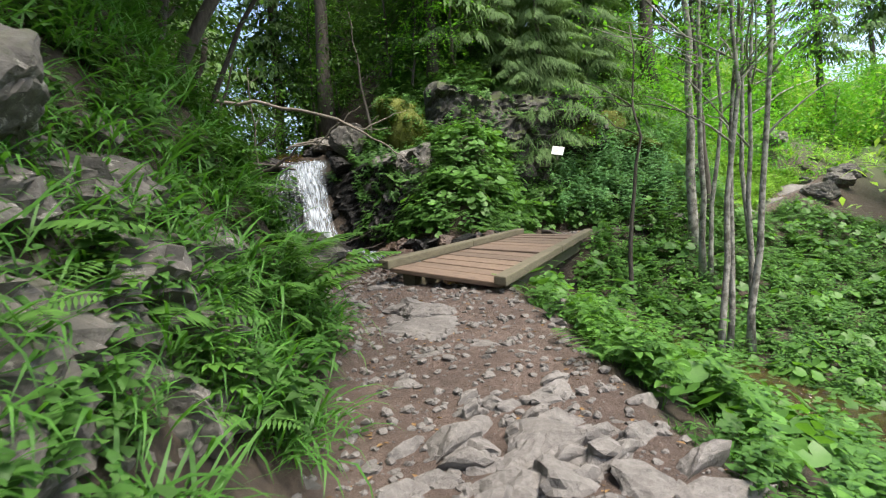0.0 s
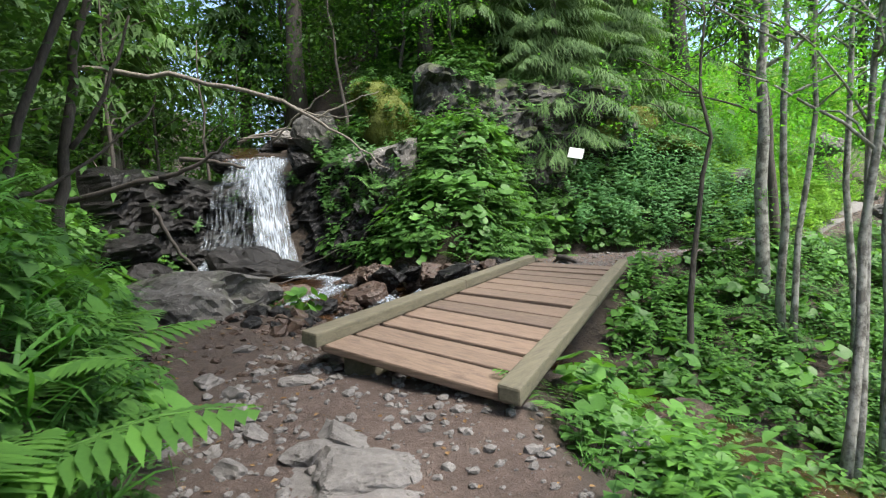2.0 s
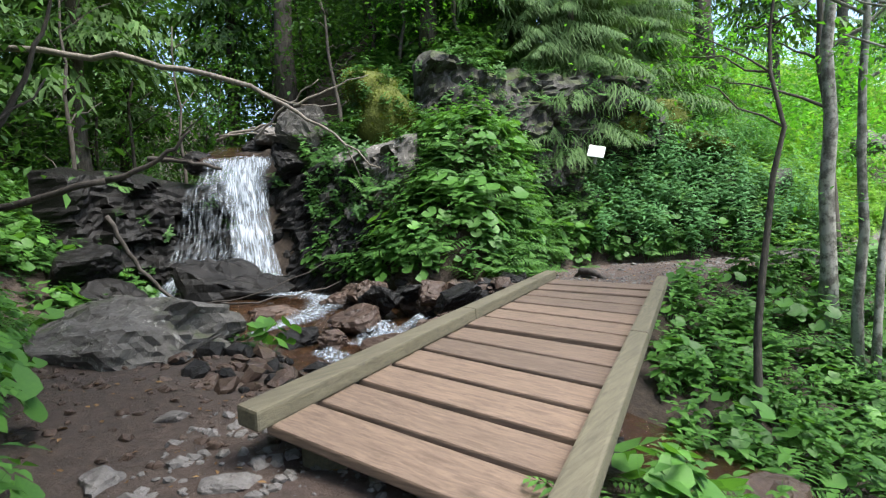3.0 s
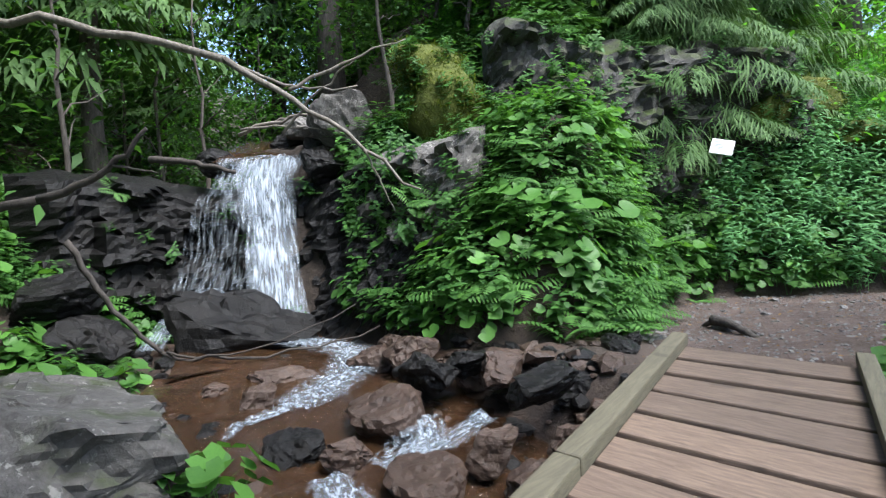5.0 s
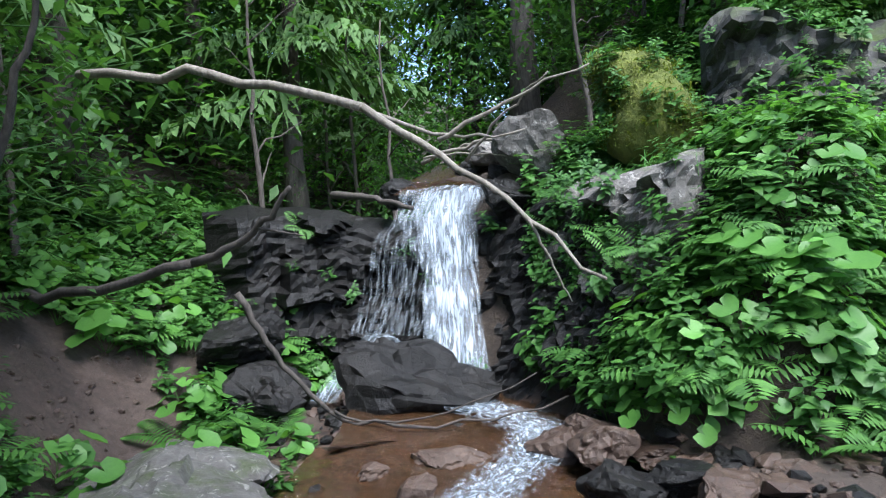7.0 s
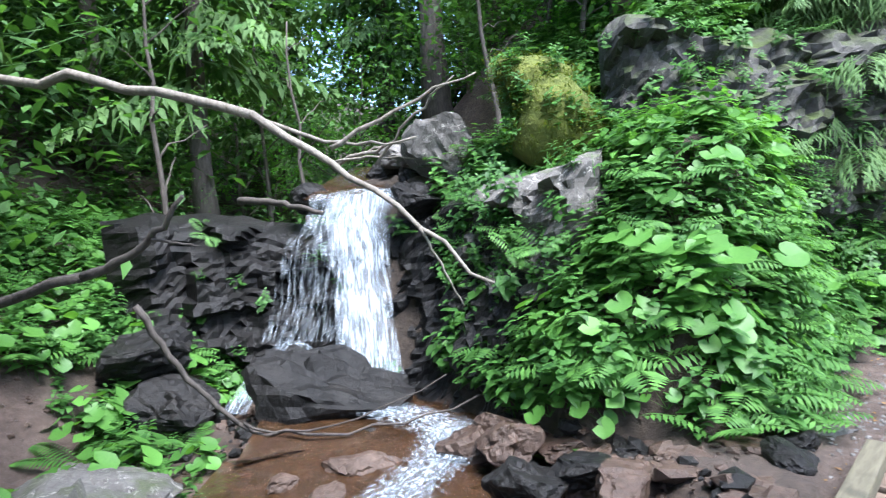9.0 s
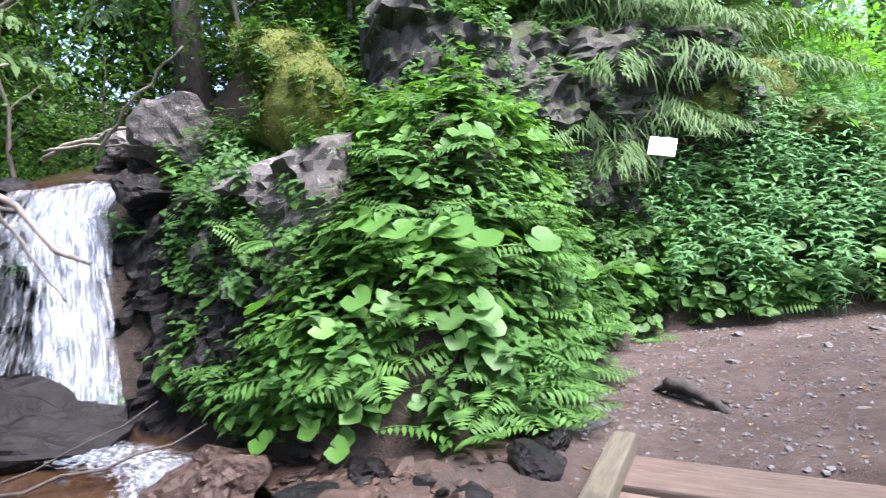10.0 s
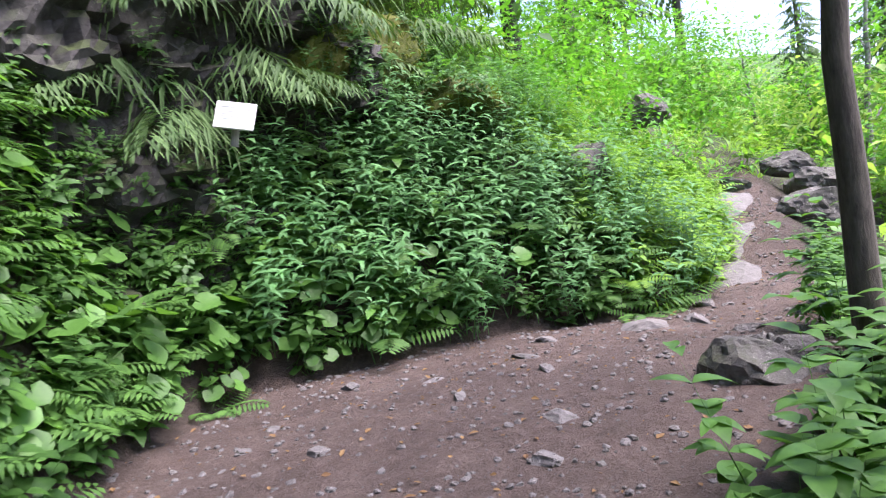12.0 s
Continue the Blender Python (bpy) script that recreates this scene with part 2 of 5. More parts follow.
PATH_Z = ((-10, -1.35), (0, -1.12), (2.9, -1.0), (4.4, -0.68), (5.6, -0.5), (6.6, -0.34), (8, -0.2))
LEFT_FOOT = ((-10, 0.15), (0, 0.0), (2.9, -0.16), (4.5, -0.5), (6, -1.45), (7.0, -2.2), (8.3, -3.2), (9.5, -4.5), (10.8, -5.5), (12, -5.6), (13.4, -5.4), (15, -5.9), (20, -8), (60, -20))
RIGHT_EDGE = ((-10, 2.3), (0, 2.05), (2.9, 1.8), (4.25, 1.35), (6, 0.75), (7.5, 0.5), (30, 0.5))
BANK_FOOT = ((-40, 20), (-7, 15.5), (-5.3, 14.0), (-4, 13.5), (-3.2, 13.2), (-2, 12.8), (-1.2, 12.35), (-0.4, 12.4), (0.1, 12.9), (0.42, 14.2), (0.65, 15.2), (1.3, 16.3), (3.3, 16.5), (5, 16.15), (6, 16.7), (7, 18), (9, 20.8), (12, 25), (20, 38), (60, 100))
PATH2_EDGE = ((0, 10.5), (1.8, 12.2), (3.58, 13.4), (4.7, 14.3), (6.6, 16.5), (8.5, 19.1), (12, 24.2), (20, 36.5), (60, 98))
PATH2_Z = ((0, 0.06), (1.5, 0.04), (5, 0.12), (6.2, 0.2), (8.65, 0.95), (12, 1.9), (20, 4.2), (60, 10))
STREAM = ((-9, 27, 4.6), (-5.6, 17, 2.75), (-4.75, 14.9, 2.3), (-4.6, 14.35, 2.12), (-3.95, 13.35, -0.02), (-2.8, 12.5, -0.12), (-1.9, 10.9, -0.28), (-0.5, 9.5, -0.55), (1.5, 8.4, -1.15), (4, 7, -2.1), (9, 4, -3.4), (30, -6, -7), (90, -30, -9))


def stream_at(x, y):
    """Distance to the stream's middle, the water level there and the side (1: far bank)."""
    best = np.full(x.shape, 1e9)
    level, side = np.zeros(x.shape), np.ones(x.shape)
    for (ax, ay, az), (bx, by, bz) in zip(STREAM, STREAM[1:]):
        dx, dy = bx - ax, by - ay
        k = np.clip(((x - ax) * dx + (y - ay) * dy) / (dx * dx + dy * dy), 0, 1)
        ox, oy = x - ax - k * dx, y - ay - k * dy
        d = np.hypot(ox, oy)
        near = d < best
        best = np.where(near, d, best)
        level = np.where(near, az + k * (bz - az), level)
        side = np.where(near, np.where(dx * oy - dy * ox > 0, 1, -1), side)
    return best, level, side


def land(x, y):
    """Height and the shares of bare dirt, stream bed and grass at places of the plan."""
    x, y = np.broadcast_arrays(np.asarray(x, float), np.asarray(y, float))
    z0 = lerp(y, PATH_Z)
    dl, dr = lerp(y, LEFT_FOOT) - x, x - lerp(y, RIGHT_EDGE)
    near = 1 - smooth(4.0, 7.5, y)
    steep = 0.85 + 0.85 * near
    reach = 1.0 + 0.9 * near
    rise = steep * np.clip(dl, 0, reach) + (0.55 + 0.2 * near) * np.clip(dl - reach, 0, 5) + 0.85 * np.clip(dl - reach - 5, 0, 60)
    rise *= 1 - 0.35 * smooth(8, 40, dl)
    drop = 0.62 * np.clip(dr, 0, 2.2) + 0.3 * np.clip(dr - 2.2, 0, 6)
    z_south = z0 + np.where(dl > 0, rise, 0) - np.where(dr > 0, drop, 0)
    zp2 = lerp(x, PATH2_Z)
    db, de = y - lerp(x, BANK_FOOT), lerp(x, PATH2_EDGE) - y
    tilt = (lerp(x + 0.3, BANK_FOOT) - lerp(x - 0.3, BANK_FOOT)) / 0.6
    db = db / np.sqrt(1 + 0.7 * tilt * tilt)
    wild = 1 - smooth(2.2, 5.5, x)
    up = (0.85 + 0.95 * wild) * np.clip(db, 0, 1.25) + 0.62 * (1 - 0.92 * wild * (1 - smooth(2.6, 4.2, db))) * np.clip(db - 1.25, 0, 5) + (0.62 + 0.3 * (1 - smooth(2, 8, x))) * np.clip(db - 6.25, 0, 60)
    up *= 1 - 0.3 * smooth(10, 40, db)
    z_north = zp2 + np.where(db > 0, up, 0) - np.where(de > 0, 0.55 * np.clip(de, 0, 2) + 0.3 * np.clip(de - 2, 0, 10), 0)
    z_north = np.where(x < 0, z_north - 0.25 * smooth(0, -2, x) * (db < 0), z_north)
    d, level, side = stream_at(x, y)
    z = np.where(side > 0, z_north, z_south)
    wide = 0.75 - 0.4 * (1 - smooth(7.5, 9, y)) - 0.25 * smooth(12.8, 14.4, y) + 0.5 * smooth(9.4, 10.4, y) * (1 - smooth(12.0, 12.8, y))
    bed = level - 0.14 + 1.25 * np.clip(d - wide, 0, 60) + 0.1 * smooth(0, 1, d / wide)
    z = np.minimum(z, np.maximum(bed, level - 0.16))
    k = (y - 6.32) / 5.75
    under = smooth(-0.95, -0.75, x - 1.39 * k) * (1 - smooth(0.6, 0.8, x - 1.28 * k)) * smooth(0.1, 0.2, k) * (1 - smooth(0.97, 1.02, k))
    z = np.where(under > 0, np.minimum(z, z * (1 - under) + under * (-0.55 + 0.38 * k)), z)
    path1 = smooth(-0.25, 0.1, -dl) * smooth(-0.25, 0.12, -dr) * (side < 0) * (1 - smooth(7.5, 9.0, y)) * (1 - 0.55 * smooth(-0.6, -1.6, x))
    path2 = smooth(-0.1, 0.16, -db) * smooth(-0.25, 0.15, -de) * (side > 0) * smooth(0.1, 0.5, x) * (1 - smooth(8.6, 10.2, x))
    bare = np.maximum(0.3 * (side < 0) * smooth(6.0, 8, y) * smooth(0.9, 0.1, dl) * (x < -1), 0.85 * smooth(1.15, 0.6, np.hypot((x + 5.75) * 0.8, (y - 10.7) * 1.0)))
    scree = 0.3 * (side > 0) * smooth(0.3, 0.0, db) * smooth(-3.2, -2.2, x) * (1 - smooth(0, 0.6, x))
    dirt = np.maximum.reduce([path1, path2, bare, scree]) * smooth(0.8, 1.3, d)
    grass = np.maximum(smooth(2.0, 5.0, x) * smooth(0.5, 2.5, db), smooth(12, 26, np.hypot(x, y - 10)) * (x > 2))
    wet = (1 - smooth(wide * 0.9, wide + 0.35, d)) * (1 - smooth(13.3, 13.9, y))
    return z, np.clip(dirt, 0, 1), np.clip(wet, 0, 1), np.clip(grass, 0, 1)


def spaced(lo, mid_lo, mid_hi, hi, step, grow=1.09):
    out = list(np.arange(mid_lo, mid_hi, step))
    s, v = step, out[-1]
    while v < hi:
        s *= grow
        v += s
        out.append(v)
    s, v = step, out[0]
    while v > lo:
        s *= grow
        v -= s
        out.insert(0, v)
    return np.array(out)


def fbm(x, y, seed):
    """Soft two-dimensional value noise of three octaves, about -1 to 1."""
    rng = np.random.RandomState(seed)
    total = np.zeros(x.shape)
    for k in range(5):
        a, f, ph = rng.uniform(0, 6.28), 0.8 * 1.9 ** k, rng.uniform(0, 6.28, 2)
        u, v = x * np.cos(a) + y * np.sin(a), -x * np.sin(a) + y * np.cos(a)
        total += 0.62 ** k * np.sin(f * u + ph[0] + 1.3 * np.sin(f * 0.7 * v)) * np.sin(f * v + ph[1] + 1.1 * np.sin(f * 0.6 * u))
    return total / 1.6


def surface(x, y):
    """The finished ground: land with its unevenness."""
    z, dirt, wet, grass = land(x, y)
    return z + fbm(x, y, 4) * (0.12 - 0.095 * dirt) * (1 - 0.6 * wet) + fbm(x * 4.1, y * 4.1, 9) * (0.035 - 0.02 * dirt)


def add_mesh(name, verts, faces, material, parent=None, smooth_faces=False, label=""):
    me = bpy.data.meshes.new(name)
    me.from_pydata([tuple(v) for v in verts], [], [tuple(int(i) for i in f) for f in faces])
    me.materials.append(material)
    if smooth_faces:
        me.polygons.foreach_set("use_smooth", [True] * len(me.polygons))
    ob = new(name, me)
    if parent is not None:
        ob.parent = parent
    if label:
        ob["label"] = label
    return ob


def part(name, bm, material, parent, label=""):
    me = bpy.data.meshes.new(name)
    bm.to_mesh(me)
    bm.free()
    me.materials.append(material)
    ob = new(name, me)
    ob.parent = parent
    if label:
        ob["label"] = label
    return ob


XS, YS = spaced(-70, -8, 11, 110, 0.11), spaced(-14, -2, 19, 130, 0.11)
GX, GY = np.meshgrid(XS, YS)
GZ = surface(GX, GY)
NX, NY = len(XS), len(YS)
idx = np.arange(NX * NY).reshape(NY, NX)
quads = np.stack([idx[:-1, :-1], idx[:-1, 1:], idx[1:, 1:], idx[1:, :-1]], -1).reshape(-1, 4)
me = bpy.data.meshes.new("ground")
me.vertices.add(NX * NY)
me.vertices.foreach_set("co", np.stack([GX, GY, GZ], -1).astype(np.float32).ravel())
me.loops.add(len(quads) * 4)
me.loops.foreach_set("vertex_index", quads.ravel().astype(np.int32))
me.polygons.add(len(quads))
me.polygons.foreach_set("loop_start", np.arange(0, len(quads) * 4, 4, dtype=np.int32))
me.update(calc_edges=True)
me.polygons.foreach_set("use_smooth", [True] * len(quads))
for key, values in zip(("dirt", "wet", "grass"), land(GX, GY)[1:]):
    me.attributes.new(key, "FLOAT", "POINT").data.foreach_set("value", values.astype(np.float32).ravel())
me.materials.append(GROUND)
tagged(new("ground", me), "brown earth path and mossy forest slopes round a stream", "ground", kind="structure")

# ---- footbridge ----
NEAR_L, NEAR_R = Vector((-0.79, 7.0, 0.0)), Vector((0.6, 6.32, -0.22))
FAR_L, FAR_R = Vector((0.6, 12.25, 0.24)), Vector((1.88, 12.0, 0.14))


def deck(u, v, lift=0.0):
    """A place on the bridge: u along it, v across it."""
    p = NEAR_L.lerp(FAR_L, u).lerp(NEAR_R.lerp(FAR_R, u), v)
    return p + Vector((0, 0, lift))


def slab_between(corners, thick, bevel=0.012, cuts=0):
    """A board with four top corners and a thickness, edges worn round."""
    bm = bmesh.new()
    top = [bm.verts.new(c) for c in corners]
    low = [bm.verts.new(Vector(c) - Vector((0, 0, thick))) for c in corners]
    bm.faces.new(top)
    bm.faces.new(low[::-1])
    for i in range(4):
        j = (i + 1) % 4
        bm.faces.new((top[j], top[i], low[i], low[j]))
    bmesh.ops.recalc_face_normals(bm, faces=bm.faces[:])
    if bevel:
        bmesh.ops.bevel(bm, geom=bm.edges[:], offset=bevel, segments=2, affect="EDGES", profile=0.6)
    return bm


bridge = tagged(new("footbridge"), "weathered wooden plank footbridge with low side beams over the stream", "bridge")
bridge.location = deck(0.5, 0.5)
BRIDGE_INV = Matrix.Translation(-bridge.location)


def bridge_part(name, corners, thick, mat, bevel=0.012, label=""):
    mid = sum((Vector(c) for c in corners), Vector()) / 4
    ax = (Vector(corners[1]) - Vector(corners[0])).normalized()
    turn = Matrix.Translation(mid) @ Matrix.Rotation(math.atan2(ax.y, ax.x), 4, "Z")
    inv = turn.inverted()
    ob = part(name, slab_between([inv @ Vector(c) for c in corners], thick, bevel), mat, bridge, label)
    ob.matrix_local = BRIDGE_INV @ turn
    return ob


rng = random.Random(5)
N_PLANK = 13
for i in range(N_PLANK):
    a, b = i / N_PLANK, (i + 1) / N_PLANK
    gap = 0.0045 + rng.uniform(0, 0.003)
    lift = -0.1 + rng.uniform(-0.008, 0.008)
    skew = rng.uniform(-0.0015, 0.0015)
    bridge_part("plank", [deck(a + gap + skew, 0.02, lift), deck(a + gap - skew, 0.98, lift + rng.uniform(-0.006, 0.006)), deck(b - gap + skew, 0.98, lift), deck(b - gap - skew, 0.02, lift + rng.uniform(-0.005, 0.005))], 0.055, PLANK)
for v0, v1, name in ((-0.045, 0.05, "side_beam"), (0.95, 1.045, "side_beam")):
    for a, b in ((-0.012, 0.5), (0.502, 1.008)):
        bridge_part(name, [deck(a, v0), deck(a, v1), deck(b, v1), deck(b, v0)], 0.1, BEAM, 0.016, "greenish grey squared beam")
for v0, v1 in ((0.08, 0.2), (0.8, 0.92)):
    bridge_part("stringer", [deck(0.035, v0, -0.157), deck(0.035, v1, -0.157), deck(0.97, v1, -0.157), deck(0.97, v0, -0.157)], 0.2, BEAM, 0.02, "heavy dark log beam under the planks")


# ---- rocks ----
def facets(co, cell, seed):
    """Blocky height of broken rock at a place: every cell is a tilted flat piece."""
    q = Vector(co) / cell + Vector((seed * 3.7, seed * 1.3, seed * 2.1))
    p = noise.voronoi(q)[1][0]
    return noise.noise(p * 7.3) + 0.8 * (q - p).dot(noise.noise_vector(p * 5.1))


FACE_SPOTS = []


def rock_face(name, line, z0, z1, lean, amp, cell, material, label, seed, step=0.06, leafy=0.3, leafy_top=-9.0):
    """A broken rock wall along a plan line, its rims run back into the hill."""
    pts = [Vector((x, y, 0)) for x, y in line]
    run = [0.0]
    for a, b in zip(pts, pts[1:]):
        run.append(run[-1] + (b - a).length)
    nu, nv = int(run[-1] / step) + 1, int((z1 - z0) / step) + 1
    v, f = [], []
    for i in range(nu + 1):
        d = run[-1] * i / nu
        k = max(j for j in range(len(run) - 1) if run[j] <= d + 1e-6)
        t = (d - run[k]) / (run[k + 1] - run[k])
        p = pts[k].lerp(pts[k + 1], t)
        ta, tb = pts[min(k + 1, len(pts) - 1)] - pts[max(k - 1, 0)], pts[min(k + 2, len(pts) - 1)] - pts[k]
        way = ta.lerp(tb, t)
        out = Vector((way.y, -way.x, 0)).normalized()
        for j in range(nv + 1):
            h = j / nv
            top = z1 + 0.5 * noise.noise(Vector((d * 0.9, seed, 0)))
            c = Vector((p.x, p.y, z0 + (top - z0) * h)) - out * lean * (top - z0) * h
            q = Vector((c.x, c.y, c.z * 1.5))
            push = amp * facets(q, cell, seed) + amp * 0.45 * facets(q, cell * 0.38, seed + 5) + amp * 0.26 * facets(q, cell * 0.15, seed + 9) + amp * 0.15 * noise.noise(c * 14)
            rim = max(0, 1 - min(i, nu - i) * step / 0.35, 1 - (nv - j) * step / 0.3)
            v.append(c + out * (push - 0.7 * rim * rim) + Vector((0, 0, 0.3 * amp * noise.noise(c * 3))))
    for i in range(nu):
        for j in range(nv):
            a = i * (nv + 1) + j
            f.append((a, a + nv + 1, a + nv + 2, a + 1))
    rr = random.Random(seed)
    for q in v[::7]:
        if rr.random() < (0.85 if q.z < leafy_top + 0.5 * noise.noise(q * 0.9) else leafy):
            FACE_SPOTS.append((q.x, q.y, q.z, rr.random()))
    return tagged(add_mesh(name, v, f, material), label, "rock")


def rock_mesh(name, seed, material, detail=3, cuts=11, flat=0.8, rugged=1.0):
    r = random.Random(seed)
    bm = bmesh.new()
    bmesh.ops.create_icosphere(bm, subdivisions=detail, radius=1.0)
    planes = []
    for _ in range(cuts):
        n = Vector((r.gauss(0, 1), r.gauss(0, 1), r.gauss(0, 1))).normalized()
        planes.append((n, r.uniform(0.42, 0.78)))
    for v in bm.verts:
        for n, h in planes:
            d = v.co.dot(n)
            if d > h:
                v.co -= n * (d - h) * 0.94
        v.co += v.co.normalized() * 0.05 * noise.noise(v.co * 3.1 + Vector((seed, 0, 0))) + v.co.normalized() * 0.02 * noise.noise(v.co * 9 + Vector((0, seed, 0)))
        v.co += v.co.normalized() * rugged * (0.15 * facets(v.co, 0.6, seed) + 0.07 * facets(v.co, 0.22, seed + 3) + 0.035 * facets(v.co, 0.1, seed + 7))
        v.co.z *= flat
    me = bpy.data.meshes.new(name)
    bm.to_mesh(me)
    bm.free()
    me.materials.append(material)
    return me


def rock_set(name, material, n, detail=3, seed=0, flat=0.8, rugged=1.0):
    return [rock_mesh(name, seed + 17 * k, material, detail, 10 + k, flat, rugged) for k in range(n)]


GREY, WETS = rock_set("grey_rock", ROCK_GREY, 4, 4, 3), rock_set("wet_rock", ROCK_WET, 4, 4, 40)
RUSTS = rock_set("rusty_rock", ROCK_RUST, 4, 4, 80)
SLABS = rock_set("bedrock", ROCK_GREY, 3, 5, 230, 0.8, 0.65)
BEDS = rock_set("worn_bedrock", ROCK_PATH, 3, 5, 270, 0.7, 0.4)
PATHS, MOSSY = rock_set("path_rock", ROCK_PATH, 5, 3, 160, 0.6), [rock_mesh("mossy_mound", 200 + 17 * k, MOSS, 4, 3, 0.85, 0.22) for k in range(2)]


def put_rock(me, name, x, y, z, sx, sy, sz, turn=0.0, tip=0.0, roll=0.0, label="", group=""):
    ob = new(name, me)
    ob.matrix_world = pose(x, y, z, tip, roll, turn) @ Matrix.Diagonal((sx, sy, sz, 1))
    return tagged(ob, label, "rock", group)


# bedrock slab beside the pool, dark fall rocks, grey faces, cliff behind the sign, big boulders
WET_L = "dark wet rock beside the small waterfall"
GREY_L = "grey lichen-covered rock face above leafy plants"
for k, (x, y, z, sx, sy, sz, turn, tip, roll) in enumerate((
    (-3.4, 9.75, -0.1, 1.85, 1.0, 0.8, 146, 6, 8), (-2.5, 9.35, -0.38, 1.0, 0.8, 0.5, 120, -8, 12), (-4.45, 10.55, -0.12, 1.2, 0.8, 0.42, 150, 4, 4))):
    put_rock(SLABS[k], "bedrock_slab", x, y, z, sx, sy, sz, turn, tip, roll, "large rugged grey bedrock slab on the pool edge")
rock_face("waterfall_cliff", ((-6.0, 12.5), (-5.8, 13.0), (-5.4, 13.45), (-4.8, 13.85), (-4.1, 13.85), (-3.5, 13.6), (-2.8, 13.35), (-2.1, 13.0), (-1.2, 12.85)), -0.35, 2.0, 0.25, 0.24, 0.75, ROCK_WET, "dark wet broken rock wall behind the waterfall", 3, leafy=0.05)
rock_face("bank_cliff", ((0.02, -1.2), (0.0, 0.2), (-0.07, 1.6), (-0.14, 2.9), (-0.42, 3.9), (-0.85, 4.7), (-1.5, 5.6), (-2.1, 6.5)), -1.15, 1.3, 0.55, 0.3, 0.5, ROCK_GREY, "grey lichen-spotted rock bank behind hanging grass", 21, leafy=0.16)
rock_face("lichen_cliff", ((-3.6, 14.6), (-3.0, 14.05), (-2.3, 13.4), (-1.6, 13.1), (-1.1, 13.25)), 1.0, 2.2, 0.15, 0.2, 0.5, ROCK_GREY, GREY_L, 8, leafy=0.42, leafy_top=1.7)
rock_face("sign_cliff", ((-1.45, 14.9), (-0.7, 15.1), (0.0, 15.7), (0.7, 16.3), (1.5, 16.85), (2.4, 17.1), (3.1, 17.6)), 0.8, 3.8, 0.07, 0.3, 0.8, ROCK_CLIFF, "dark grey overhanging cliff with moss and grass", 12, 0.07, 0.34, 2.3)
for k, (x, y, z, sx, sy, sz, turn) in enumerate((
    (-3.98, 12.95, 0.0, 0.92, 0.55, 1.0, 20), (-5.3, 12.3, 0.0, 0.55, 0.45, 0.5, 60), (-3.2, 12.75, -0.2, 0.55, 0.3, 0.26, 160), (-5.9, 12.4, 0.5, 0.6, 0.5, 0.5, 10), (-3.55, 14.35, 2.0, 0.35, 0.35, 0.4, 30), (-5.2, 14.75, 2.15, 0.4, 0.35, 0.3, 80), (-3.85, 14.95, 2.3, 0.32, 0.3, 0.28, 15), (-4.5, 15.5, 2.5, 0.5, 0.3, 0.28, 50), (-4.75, 14.95, 2.2, 0.2, 0.18, 0.16, 120))):
    put_rock(WETS[k % 4], "wet_rock", x, y, z, sx, sy, sz, turn, 5 * (k % 3), 0, WET_L)
for k, (x, y, z, sx, sy, sz, turn) in enumerate(((-3.35, 14.75, 2.6, 0.5, 0.45, 0.6, 20), (-4.1, 15.3, 2.6, 0.4, 0.4, 0.4, 70))):
    put_rock(GREY[k % 4], "lichen_rock", x, y, z, sx, sy, sz, turn, 10, 0, GREY_L)
for k, (x, y, z, sx, sy, sz, turn) in enumerate(((-2.05, 14.7, 2.75, 0.5, 0.4, 0.62, 20), (-2.3, 14.95, 3.2, 0.72, 0.5, 0.4, 60), (-1.65, 14.7, 2.4, 0.36, 0.34, 0.5, 80), (2.5, 17.75, 2.6, 1.1, 0.75, 0.5, 155), (3.6, 18.0, 2.1, 0.9, 0.7, 0.45, 150))):
    put_rock(MOSSY[k % 2], "moss_cushion", x, y, z, sx, sy, sz, turn, 0, 24 if k > 2 else 0, "yellow-green moss cushion draped over a rock")
put_rock(GREY[1], "boulder", 4.15, 14.2, 0.12, 0.42, 0.36, 0.42, 30, 8, 0, "grey angular boulder at the edge of the earth path")
put_rock(GREY[2], "boulder", 5.0, 17.6, 1.35, 0.55, 0.4, 0.5, 10, 0, 0, "mossy grey boulder among leafy plants on the slope")
put_rock(GREY[3], "boulder", 8.2, 21.3, 2.5, 0.6, 0.5, 0.5, 60, 0, 0, "pale grey boulder high on the green slope")
for k, (x, y, z, sx, sy, sz, turn, tip) in enumerate(((5.7, 16.45, 0.04, 0.9, 0.6, 0.3, 50, 0), (6.6, 17.4, 0.24, 1.15, 0.7, 0.34, 48, -6), (7.7, 18.6, 0.58, 1.0, 0.7, 0.34, 45, -6))):
    put_rock(PATHS[k], "slab", x, y, z, sx, sy, sz, turn, 3, -16, "pale smooth stone slab in the climbing path")
for k, (x, y, z, s1) in enumerate(((8.2, 17.9, 0.62, 0.5), (9.0, 18.6, 0.9, 0.6), (8.5, 19.6, 0.9, 0.4), (9.6, 19.6, 1.2, 0.5))):
    put_rock(GREY[k], "boulder", x, y, z, s1, s1 * 0.7, s1 * 0.7, 50 * k, 8, 0, "grey broken boulder beside the climbing path")

